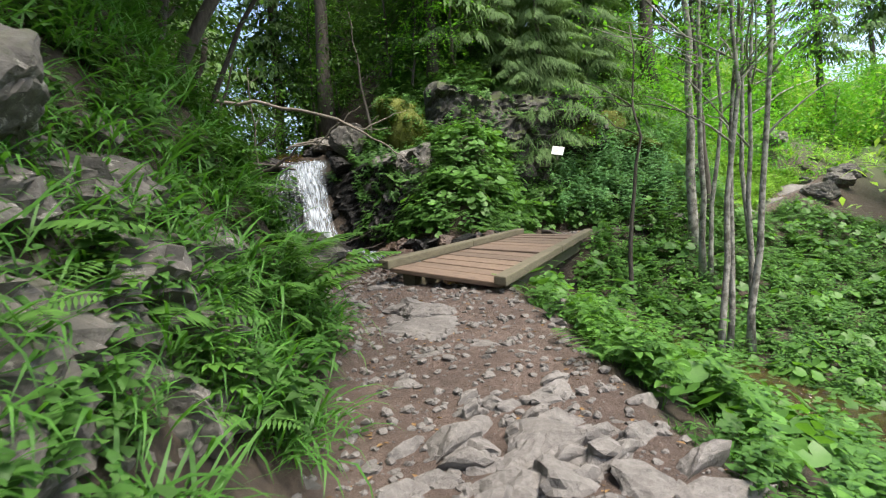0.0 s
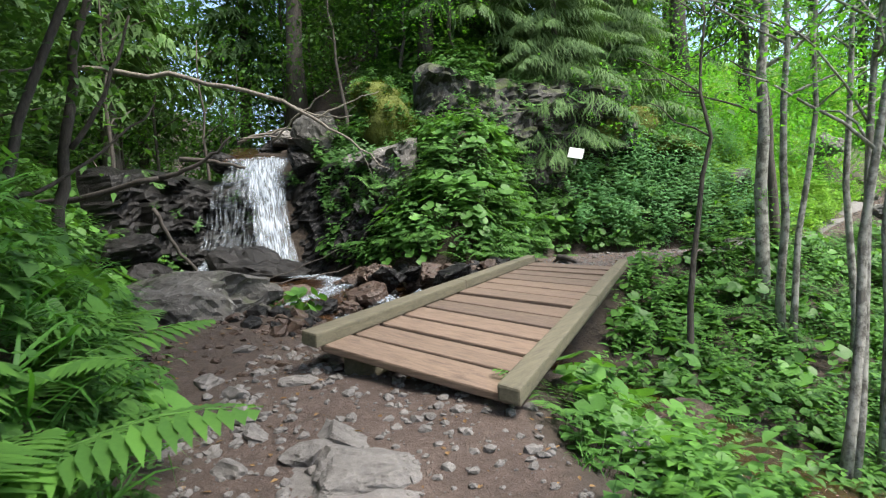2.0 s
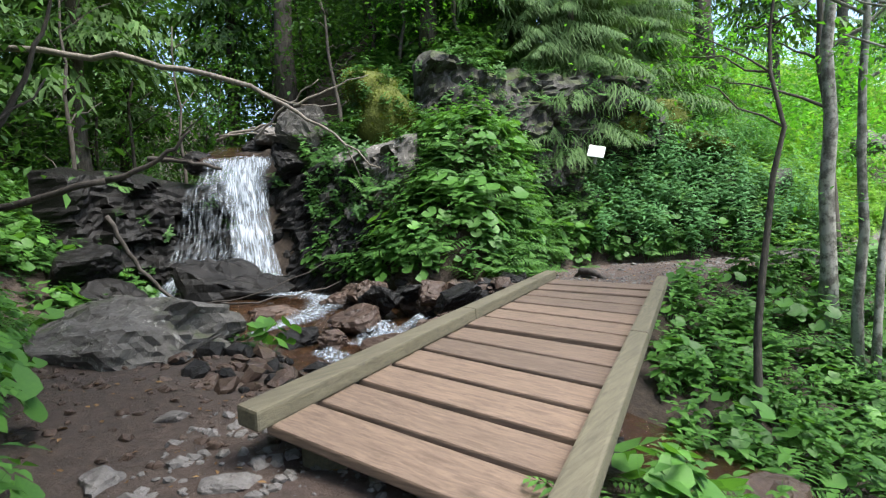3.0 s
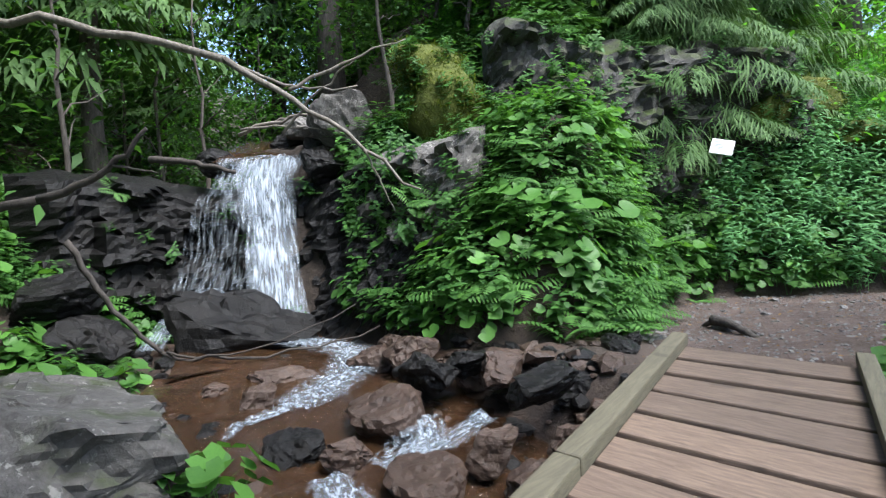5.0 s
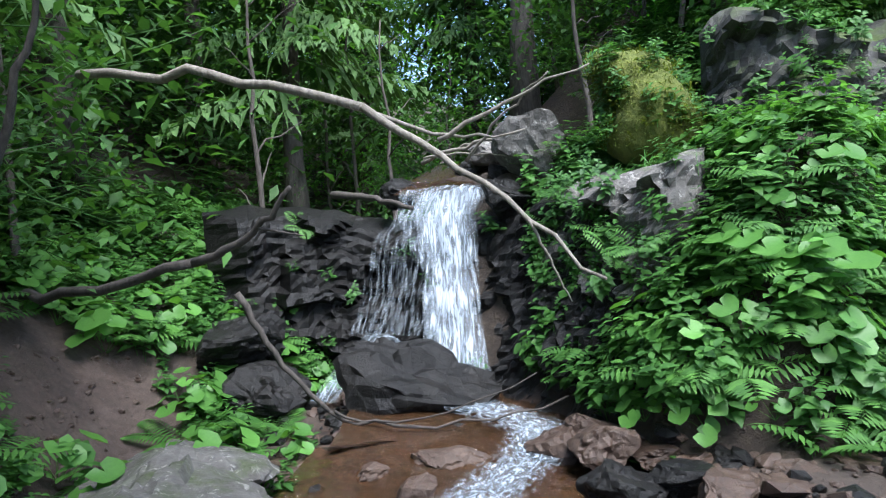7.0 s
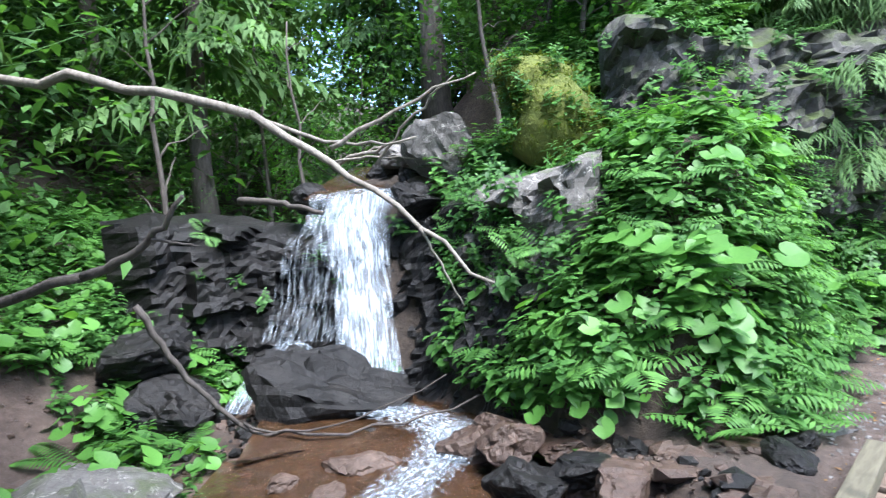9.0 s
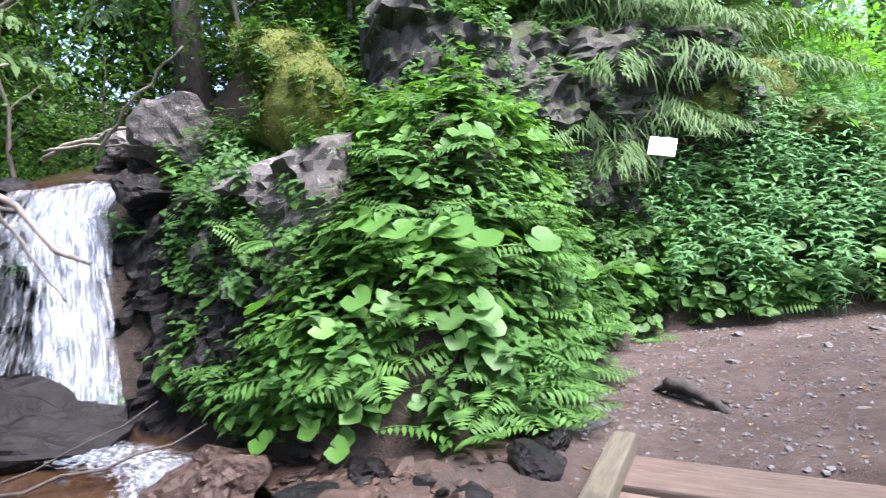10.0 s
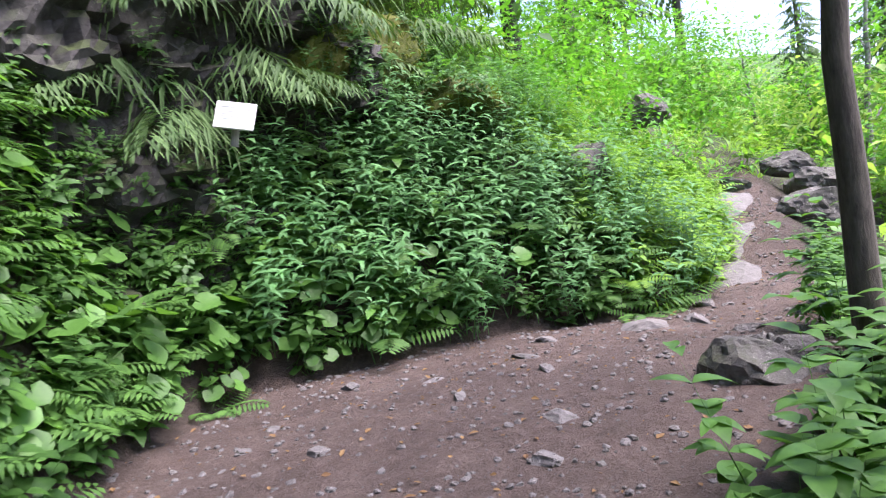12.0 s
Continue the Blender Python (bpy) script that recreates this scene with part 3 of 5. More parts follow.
# rocks in and beside the stream
rng = random.Random(11)
STREAM_L = "brown wet stone in the stream bed"
for k, (x, y, z, s) in enumerate((
    (-1.34, 11.5, 0.02, 0.3), (-1.53, 11.05, -0.15, 0.33), (-0.74, 11.5, 0.08, 0.3), (-0.42, 11.1, 0.06, 0.26), (-1.57, 10.45, -0.25, 0.26),
    (-1.0, 10.3, -0.32, 0.28), (-1.95, 10.5, -0.25, 0.24), (-2.73, 11.25, -0.16, 0.22), (-2.85, 11.9, -0.14, 0.26), (0.15, 12.15, 0.14, 0.2),
    (0.0, 11.75, 0.05, 0.2), (-0.65, 10.6, -0.22, 0.25), (-1.05, 11.75, 0.08, 0.24), (-2.2, 12.4, -0.1, 0.28), (-1.7, 12.2, 0.05, 0.32), (-0.2, 11.4, 0.0, 0.22), (-2.3, 9.95, -0.3, 0.2), (-0.9, 9.7, -0.5, 0.3), (0.9, 9.1, -0.9, 0.35), (1.9, 8.5, -1.2, 0.4), (-3.3, 11.5, -0.2, 0.22), (-3.7, 12.0, -0.2, 0.2), (-0.3, 10.3, -0.35, 0.25), (-0.15, 10.75, -0.2, 0.25), (0.05, 11.45, -0.02, 0.22), (-1.75, 12.65, -0.06, 0.36), (-1.3, 12.45, -0.04, 0.3), (-0.85, 12.2, 0.0, 0.3), (-0.45, 12.1, 0.04, 0.24), (-0.1, 12.35, 0.1, 0.2), (0.2, 12.5, 0.12, 0.17), (-1.05, 12.0, -0.02, 0.26))):
    put_rock((RUSTS if k % 3 else WETS)[k % 4], "stream_rock", x, y, z, s * rng.uniform(0.9, 1.4), s * rng.uniform(0.7, 1.0), s * rng.uniform(0.7, 1.1), rng.uniform(0, 180), rng.uniform(-15, 15), rng.uniform(-15, 15), STREAM_L, "stones in the stream")

def ground_z(x, y):
    return float(surface(np.array([float(x)]), np.array([float(y)]))[0])


# stones bedded in the path
STONE_L = "pale grey angular stone bedded in the earth path"
for k, (x, y, s) in enumerate((
    (0.95, 3.2, 0.3), (1.1, 2.8, 0.32), (1.5, 2.75, 0.28), (0.55, 3.2, 0.17), (1.3, 3.05, 0.22), (0.85, 2.6, 0.24), (1.75, 2.6, 0.2), (0.06, 3.0, 0.11), (0.41, 2.8, 0.13), (0.04, 4.0, 0.13), (0.5, 3.76, 0.12), (-0.08, 3.86, 0.1),
    (0.75, 2.4, 0.2), (1.2, 3.3, 0.14), (0.3, 4.4, 0.1), (-0.4, 5.9, 0.18), (-0.75, 5.7, 0.15), (-1.0, 6.3, 0.14), (-1.25, 6.7, 0.15), (-1.5, 6.9, 0.16), (-1.6, 7.6, 0.13), (-0.25, 6.0, 0.2), (-0.8, 6.1, 0.12), (-1.2, 5.9, 0.13),
    (1.16, 13.75, 0.17), (4.35, 15.7, 0.22), (4.7, 15.5, 0.15), (3.3, 15.6, 0.12), (2.6, 15.0, 0.1), (3.6, 15.9, 0.14), (2.9, 14.2, 0.12), (0.35, 12.9, 0.18), (0.5, 13.4, 0.13))):
    z = float(surface(np.array([x]), np.array([y]))[0])
    put_rock(PATHS[k % 5], "path_stone", x, y, z - 0.02, s * rng.uniform(1.0, 1.5), s * rng.uniform(0.7, 1.0), s * rng.uniform(0.6, 1.0), rng.uniform(0, 180), rng.uniform(-14, 14), rng.uniform(-14, 14), STONE_L, "stones in the path")
for k in range(60):
    x, y = (rng.uniform(-0.3, 1.6), rng.uniform(2.2, 6.0)) if k < 26 else ((rng.uniform(-2.0, -0.5), rng.uniform(5.8, 7.8)) if k < 38 else (rng.uniform(0.8, 5.5), rng.uniform(12.6, 16.2)))
    if land(np.array([x]), np.array([y]))[1][0] < 0.4 or (k >= 38 and y < 12.7 and x < 2):
        continue
    s1 = 0.035 + 0.08 * rng.random() ** 2
    put_rock(PATHS[k % 5], "path_stone", x, y, ground_z(x, y) - 0.01, s1 * rng.uniform(1.0, 1.6), s1, s1 * rng.uniform(0.6, 1.1), rng.uniform(0, 180), rng.uniform(-14, 14), rng.uniform(-14, 14), STONE_L, "stones in the path")
# jagged outcrop standing out of the path
for k in range(46):
    x, y = rng.gauss(1.0, 0.42), rng.gauss(2.95, 0.32)
    if land(np.array([x]), np.array([y]))[1][0] < 0.3:
        continue
    s1 = rng.uniform(0.09, 0.24)
    put_rock(PATHS[k % 5], "outcrop_stone", x, y, ground_z(x, y) - 0.2 * s1, s1 * rng.uniform(0.9, 1.5), s1 * rng.uniform(0.45, 0.8), s1 * rng.uniform(0.9, 1.5), rng.gauss(40, 12), rng.gauss(22, 8), rng.gauss(0, 8), "jagged grey rock sticking out of the earth path", "jagged outcrop in the path")
# broad flat bedrock before the bridge
for k, (x, y, s) in enumerate(((0.1, 5.2, 0.8), (0.6, 4.75, 0.55), (-0.4, 5.6, 0.6), (-0.1, 5.85, 0.55), (0.15, 4.6, 0.45))):
    z = float(surface(np.array([x]), np.array([y]))[0])
    put_rock(BEDS[k % 3], "bedrock_slab", x, y, z - 0.1, s * 1.1, s * 0.85, 0.25, 25 + 40 * k, 3, -2, "flat worn bedrock showing in the earth path")
# bank rocks beside the start of the path
for k, (x, y, z, s) in enumerate(((-0.5, 2.1, -0.45, 0.26), (-0.72, 1.95, 0.0, 0.3), (-1.0, 1.75, 0.95, 0.42), (-1.1, 3.3, -0.35, 0.3), (-1.2, 4.4, -0.1, 0.35), (-2.1, 5.5, -0.1, 0.3), (1.2, 6.6, -0.75, 0.35), (-2.6, 6.3, 0.1, 0.3))):
    put_rock(GREY[k % 4], "bank_rock", x, y, z, s, s * 0.7, s * 0.85, 40 * k, 10, 0, "grey lichen-spotted rock sticking out of the grassy bank")


# ---- merged small geometry ----
def merged(name, groups, materials, smooth_faces=True):
    """One mesh out of many placed copies of small shapes. groups: (verts, faces, stack of 4 x 4 matrices, material slot)."""
    vs, ls, cs, ms, base = [], [], [], [], 0
    for verts, faces, mats, slot in groups:
        if not len(mats):
            continue
        V, M = np.asarray(verts, float), np.asarray(mats, float)
        P = np.einsum("kij,nj->kni", M[:, :3, :3], V) + M[:, None, :3, 3]
        counts = np.array([len(f) for f in faces], np.int32)
        flat = np.concatenate([np.asarray(f, np.int64) for f in faces])
        k, n = len(M), len(V)
        vs.append(P.reshape(-1, 3))
        ls.append((flat[None] + (base + n * np.arange(k))[:, None]).ravel())
        cs.append(np.tile(counts, k))
        ms.append(np.full(len(counts) * k, slot, np.int32))
        base += n * k
    me = bpy.data.meshes.new(name)
    P, L, C = np.concatenate(vs), np.concatenate(ls), np.concatenate(cs)
    me.vertices.add(len(P))
    me.vertices.foreach_set("co", P.astype(np.float32).ravel())
    me.loops.add(len(L))
    me.loops.foreach_set("vertex_index", L.astype(np.int32))
    me.polygons.add(len(C))
    me.polygons.foreach_set("loop_start", np.r_[0, np.cumsum(C)[:-1]].astype(np.int32))
    me.polygons.foreach_set("material_index", np.concatenate(ms))
    me.polygons.foreach_set("use_smooth", np.full(len(C), smooth_faces))
    me.update(calc_edges=True)
    for m in materials:
        me.materials.append(m)
    return me


def matrices(p, size, turn, tilt_dir=None, tilt=None):
    """Stack of placing matrices: places, sizes, turns about z, then a lean of tilt radians towards tilt_dir."""
    k = len(p)
    c, s = np.cos(turn), np.sin(turn)
    R = np.zeros((k, 3, 3))
    R[:, 0, 0], R[:, 0, 1], R[:, 1, 0], R[:, 1, 1], R[:, 2, 2] = c, -s, s, c, 1
    if tilt is not None:
        ax = np.stack([-np.sin(tilt_dir), np.cos(tilt_dir), np.zeros(k)], -1)
        K = np.zeros((k, 3, 3))
        K[:, 0, 2], K[:, 1, 2], K[:, 2, 0], K[:, 2, 1] = ax[:, 1], -ax[:, 0], -ax[:, 1], ax[:, 0]
        R = (np.eye(3) + np.sin(tilt)[:, None, None] * K + (1 - np.cos(tilt))[:, None, None] * (K @ K)) @ R
    M = np.zeros((k, 4, 4))
    M[:, :3, :3] = R * np.asarray(size)[:, None, None]
    M[:, :3, 3], M[:, 3, 3] = p, 1
    return M


class Shape:
    """Collects verts and faces of a small plant."""
    def __init__(self):
        self.v, self.f = [], []

    def blade(self, root, way, length, width, droop=0.3, fold=0.15, steps=2, side=None, tip=0.0):
        """A leaf: from root along way, drooping, folded along its middle, widest near the base third."""
        way = Vector(way).normalized()
        side = Vector(side) if side is not None else way.cross(Vector((0, 0, 1)))
        if side.length < 1e-3:
            side = Vector((1, 0, 0))
        side.normalize()
        b = len(self.v)
        up = side.cross(way)
        self.v.append(tuple(root))
        rows = []
        for k in range(1, steps + 1):
            t = k / (steps + 1)
            c = Vector(root) + way * length * t - Vector((0, 0, droop * length * t * t))
            w = width * 0.5 * math.sin(math.pi * min(1, (t * 0.92 + 0.06)) ** 0.75)
            i = len(self.v)
            self.v += [tuple(c + side * w + up * fold * w), tuple(c), tuple(c - side * w + up * fold * w)]
            rows.append((i, i + 1, i + 2))
        end = len(self.v)
        self.v.append(tuple(Vector(root) + way * length * (1 + tip) - Vector((0, 0, droop * length))))
        l, m, r = rows[0]
        self.f += [(b, m, l), (b, r, m)]
        for (l0, m0, r0), (l1, m1, r1) in zip(rows, rows[1:]):
            self.f += [(l0, m0, m1, l1), (m0, r0, r1, m1)]
        l, m, r = rows[-1]
        self.f += [(l, m, end), (m, r, end)]

    def disc(self, c, n, radius, turn, sides=9, dip=0.18, notch=0.35):
        """A round leaf with a notch at its stalk and a dished middle."""
        n = Vector(n).normalized()
        a = n.orthogonal().normalized()
        bvec = n.cross(a)
        i = len(self.v)
        self.v.append(tuple(Vector(c) - n * radius * dip))
        for k in range(sides):
            t = turn + 0.3 + (2 * math.pi - 0.6) * k / (sides - 1)
            r = radius * (1 + 0.07 * math.sin(k * 2.6)) * (notch + (1 - notch) * min(1, 2.2 * math.sin(math.pi * (k + 0.5) / sides)))
            self.v.append(tuple(Vector(c) + (a * math.cos(t) + bvec * math.sin(t)) * r + n * radius * 0.06 * math.cos(3 * t)))
        self.f += [(i, i + k + 1, i + k + 2) for k in range(sides - 1)]

    def stalk(self, a, b, w):
        a, b = Vector(a), Vector(b)
        s = (b - a).cross(Vector((0.3, 0.9, 0.2))).normalized() * w
        u = (b - a).cross(s).normalized() * w
        i = len(self.v)
        self.v += [tuple(a + s), tuple(a - s * 0.5 + u), tuple(a - s * 0.5 - u), tuple(b)]
        self.f += [(i, i + 1, i + 3), (i + 1, i + 2, i + 3), (i + 2, i, i + 3)]

    def mats(self):
        return self.v, self.f


def herb(seed, tall=0.5, pairs=5, leaf=0.16, wide=0.085, stems=3, steps=2):
    r, s = random.Random(seed), Shape()
    for k in range(stems):
        a = r.uniform(0, 6.28)
        lean = r.uniform(0.1, 0.4)
        h = tall * r.uniform(0.6, 1.0)
        base = Vector((r.uniform(-0.06, 0.06), r.uniform(-0.06, 0.06), -0.02))
        top = base + Vector((math.cos(a) * lean * h, math.sin(a) * lean * h, h))
        s.stalk(base, top, 0.004)
        for p in range(pairs):
            t = 0.3 + 0.7 * p / (pairs - 1)
            c = base.lerp(top, t)
            ang = a + p * 1.57 + r.uniform(-0.4, 0.4)
            L = leaf * (1.1 - 0.5 * t) * r.uniform(0.8, 1.2)
            for q in (0, math.pi):
                way = (math.cos(ang + q), math.sin(ang + q), r.uniform(0.05, 0.5))
                s.blade(c, way, L, wide * L / leaf, r.uniform(0.15, 0.5), 0.2, steps)
    return s.mats()


def lance(seed, tall=0.7, stems=3):
    """Tall stems with narrow leaves all round."""
    r, s = random.Random(seed), Shape()
    for k in range(stems):
        a, lean, h = r.uniform(0, 6.28), r.uniform(0.1, 0.45), tall * r.uniform(0.7, 1.0)
        base = Vector((r.uniform(-0.08, 0.08), r.uniform(-0.08, 0.08), -0.02))
        top = base + Vector((math.cos(a) * lean * h, math.sin(a) * lean * h, h))
        s.stalk(base, top, 0.004)
        for p in range(13):
            t = 0.25 + 0.75 * p / 12
            ang = a + p * 2.4
            s.blade(base.lerp(top, t), (math.cos(ang), math.sin(ang), 0.45), r.uniform(0.1, 0.16), 0.03, 0.45, 0.2, 2)
    return s.mats()


def round_plant(seed, leaves=7, size=0.09, reach=0.25):
    r, s = random.Random(seed), Shape()
    for k in range(leaves):
        a = k * 2.4 + r.uniform(-0.4, 0.4)
        d = reach * r.uniform(0.3, 1.0)
        c = Vector((math.cos(a) * d, math.sin(a) * d, r.uniform(0.12, 0.34)))
        s.stalk((0, 0, 0), c, 0.0035)
        n = Vector((math.cos(a) * 0.55 + r.uniform(-0.2, 0.2), math.sin(a) * 0.55 + r.uniform(-0.2, 0.2), 1))
        s.disc(c, n, size * r.uniform(0.7, 1.25), a + math.pi, 10)
    return s.mats()


def fern(seed, fronds=6, length=0.62, pinnae=11):
    r, s = random.Random(seed), Shape()
    for k in range(fronds):
        a = 6.28 * k / fronds + r.uniform(-0.3, 0.3)
        L, rise = length * r.uniform(0.7, 1.1), r.uniform(0.5, 0.95)
        out = Vector((math.cos(a), math.sin(a), 0))
        side = Vector((-math.sin(a), math.cos(a), 0))
        pts = [out * L * t * (1 - 0.1 * t) + Vector((0, 0, L * rise * (t - 0.62 * t * t))) for t in np.linspace(0, 1, pinnae + 2)]
        for p0, p1 in zip(pts[::3], pts[3::3]):
            s.stalk(p0, p1, 0.0035)
        for j in range(1, pinnae + 1):
            t = j / (pinnae + 1)
            w = L * 0.3 * math.sin(math.pi * min(1, t * 0.85 + 0.12)) ** 0.8
            for q in (1, -1):
                s.blade(pts[j], side * q + out * 0.45, w, L * 0.062, 0.2, 0.15, 1)
    return s.mats()


def grass(seed, blades=26, length=0.5, spread=0.12):
    r, s = random.Random(seed), Shape()
    for k in range(blades):
        a, L = r.uniform(0, 6.28), length * r.uniform(0.5, 1.1)
        root = (r.gauss(0, spread * 0.5), r.gauss(0, spread * 0.5), -0.02)
        s.blade(root, (math.cos(a) * 0.7, math.sin(a) * 0.7, 1.1), L, r.uniform(0.008, 0.016), r.uniform(0.35, 0.95), 0.1, 3)
    return s.mats()


def twig_leaves(seed, n=26, spread=0.35, leaf=0.075):
    """A spray of broad tree leaves."""
    r, s = random.Random(seed), Shape()
    for k in range(n):
        c = Vector((r.gauss(0, spread), r.gauss(0, spread), r.gauss(0, spread * 0.55)))
        a = r.uniform(0, 6.28)
        s.blade(c, (math.cos(a), math.sin(a), r.uniform(-0.5, 0.25)), leaf * r.uniform(0.7, 1.3), leaf * 0.6, 0.3, 0.2, 1)
    for k in range(4):
        s.stalk((0, 0, 0), (r.gauss(0, spread), r.gauss(0, spread), r.gauss(0, spread * 0.5)), 0.005)
    return s.mats()


def spruce_spray(seed, length=1.0, twigs=9, fat=1.0):
    """A drooping fan of needled twigs along x."""
    r, s = random.Random(seed), Shape()
    for k in range(twigs):
        t = (k + 0.6) / twigs
        c = Vector((length * t, 0, -0.22 * length * t * t))
        for q in (1, -1):
            L = length * 0.42 * (1.05 - t) * r.uniform(0.7, 1.2) + 0.06
            way = Vector((0.75, q * r.uniform(0.6, 1.0), r.uniform(-0.45, 0.0)))
            s.blade(c, way, L, fat * (0.05 + 0.03 * r.random()), 0.45, 0.5, 1)
            for m in (0.4, 0.75):
                s.blade(c + way.normalized() * L * m - Vector((0, 0, 0.45 * L * m * m)), way + Vector((0.5, -q * 0.6, -0.3)), L * 0.45, 0.05 * fat, 0.5, 0.4, 1)
                s.blade(c + way.normalized() * L * m - Vector((0, 0, 0.45 * L * m * m)), way + Vector((-0.3, q * 0.6, -0.3)), L * 0.4, 0.05 * fat, 0.5, 0.4, 1)
    s.stalk((0, 0, 0), (length, 0, -0.22 * length), 0.012)
    return s.mats()


def tube(points, radii, sides=7):
    """Verts and faces of a bent tapering limb."""
    v, f = [], []
    pts = [Vector(p) for p in points]
    for k, p in enumerate(pts):
        way = (pts[min(k + 1, len(pts) - 1)] - pts[max(k - 1, 0)]).normalized()
        a = way.cross(Vector((0.31, 0.87, 0.38))).normalized()
        b = way.cross(a)
        for j in range(sides):
            t = 6.2832 * j / sides
            v.append(tuple(p + (a * math.cos(t) + b * math.sin(t)) * radii[k]))
    for k in range(len(pts) - 1):
        for j in range(sides):
            i0, i1 = k * sides + j, k * sides + (j + 1) % sides
            f.append((i0, i1, i1 + sides, i0 + sides))
    f.append(tuple(range(sides))[::-1])
    f.append(tuple(range((len(pts) - 1) * sides, len(pts) * sides)))
    return v, f


def bend(a, b, sag, seed, n=9, wob=0.04):
    r = random.Random(seed)
    a, b = Vector(a), Vector(b)
    out = []
    for k in range(n):
        t = k / (n - 1)
        out.append(a.lerp(b, t) + Vector(sag) * 4 * t * (1 - t) + Vector((r.gauss(0, wob), r.gauss(0, wob), r.gauss(0, wob))) * (0 < k < n - 1))
    return out


# ---- water ----
def ribbon(name, line, widths, material, lift=0.0, rows=10, cover=1.0, seed=1, parent=None, ragged=0.3, stretch=0.12):
    """A strip of water along a line, with an uneven surface and thinning edges."""
    pts = [Vector(p) for p in line]
    fine, wid = [], []
    for k in range(len(pts) - 1):
        for j in range(8):
            t = j / 8
            fine.append(pts[k].lerp(pts[k + 1], t))
            wid.append(widths[k] + (widths[k + 1] - widths[k]) * t)
    fine.append(pts[-1])
    wid.append(widths[-1])
    r = random.Random(seed)
    v, f, cov, acr, alo, gone = [], [], [], [], [], 0.0
    for k, p in enumerate(fine):
        way = fine[min(k + 1, len(fine) - 1)] - fine[max(k - 1, 0)]
        side = Vector((way.y, -way.x, 0))
        side = side.normalized() if side.length > 1e-4 else Vector((1, 0, 0))
        out = side.cross(way).normalized()
        gone += (fine[k] - fine[k - 1]).length if k else 0.0
        for j in range(rows + 1):
            s = j / rows * 2 - 1
            acr.append(s * wid[k] * 0.5 + seed * 3.1)
            alo.append(gone * stretch)
            q = p + side * s * wid[k] * 0.5
            n = noise.noise(Vector((s * 2.5 * wid[k] * 2 + seed, k * 0.12, 0))) + 0.4 * noise.noise(Vector((s * 9 + seed, k * 0.5, 3)))
            v.append(q + out * 0.05 * n * (1 - abs(s) ** 3) + Vector((0, 0, lift)))
            cov.append(cover * (1 - ragged * abs(s) ** 2.5))
    for k in range(len(fine) - 1):
        for j in range(rows):
            i = k * (rows + 1) + j
            f.append((i, i + 1, i + rows + 2, i + rows + 1))
    ob = add_mesh(name, v, f, material, parent, True)
    for key, values in (("cover", cov), ("across", acr), ("along", alo)):
        ob.data.attributes.new(key, "FLOAT", "POINT").data.foreach_set("value", values)
    return ob


pool_pts = [(x, y, z + 0.02) for x, y, z in STREAM[4:11]]
pool = ribbon("water", pool_pts, (1.7, 2.9, 3.3, 2.6, 2.3, 2.2, 2.2), WATER, 0.0, 14, 1, 2)
tagged(pool, "clear amber stream water running over brown stones", "water", kind="structure")
upper = ribbon("water", [(x, y, z + 0.0) for x, y, z in STREAM[1:4]], (1.0, 1.0, 0.95), WATER, 0.0, 10, 1, 4)
tagged(upper, "shallow stream water above the waterfall", "water", kind="structure")
fall = tagged(new("waterfall"), "small white waterfall tumbling over dark wet rock", "waterfall")
ribbon("veil", ((-4.35, 14.75, 2.16), (-4.3, 14.4, 2.12), (-4.2, 14.1, 1.8), (-4.02, 13.85, 1.1), (-3.85, 13.6, 0.5), (-3.65, 13.25, 0.02)), (0.9, 0.88, 0.74, 0.64, 0.66, 0.8), FOAM, 0.02, 30, 0.74, 7, fall, 0.45)
ribbon("veil", ((-4.75, 14.75, 2.15), (-4.72, 14.4, 2.08), (-4.72, 14.05, 1.65), (-4.65, 13.8, 1.0), (-4.6, 13.5, 0.5)), (0.4, 0.6, 0.85, 1.05, 1.15), FOAM, 0.0, 28, 0.38, 12, fall, 0.15)
ribbon("veil", ((-4.5, 14.7, 2.18), (-4.45, 14.35, 2.14), (-4.4, 14.1, 1.85), (-4.32, 13.95, 1.4)), (1.1, 1.1, 0.9, 0.6), FOAM, 0.03, 24, 0.5, 14, fall, 0.3)
ribbon("trickle", ((-4.85, 13.45, 0.5), (-4.95, 13.1, 0.22), (-4.8, 12.55, -0.06)), (0.3, 0.22, 0.32), FOAM, 0.0, 8, 0.62, 15, fall, 0.5)
ribbon("trickle", ((-4.85, 13.42, 0.52), (-4.5, 13.25, 0.55), (-4.15, 13.1, 0.45)), (0.14, 0.1, 0.14), FOAM, 0.0, 5, 0.66, 16, fall, 0.5)
rapid = tagged(new("rapids"), "white foaming water between the stream stones", "water")
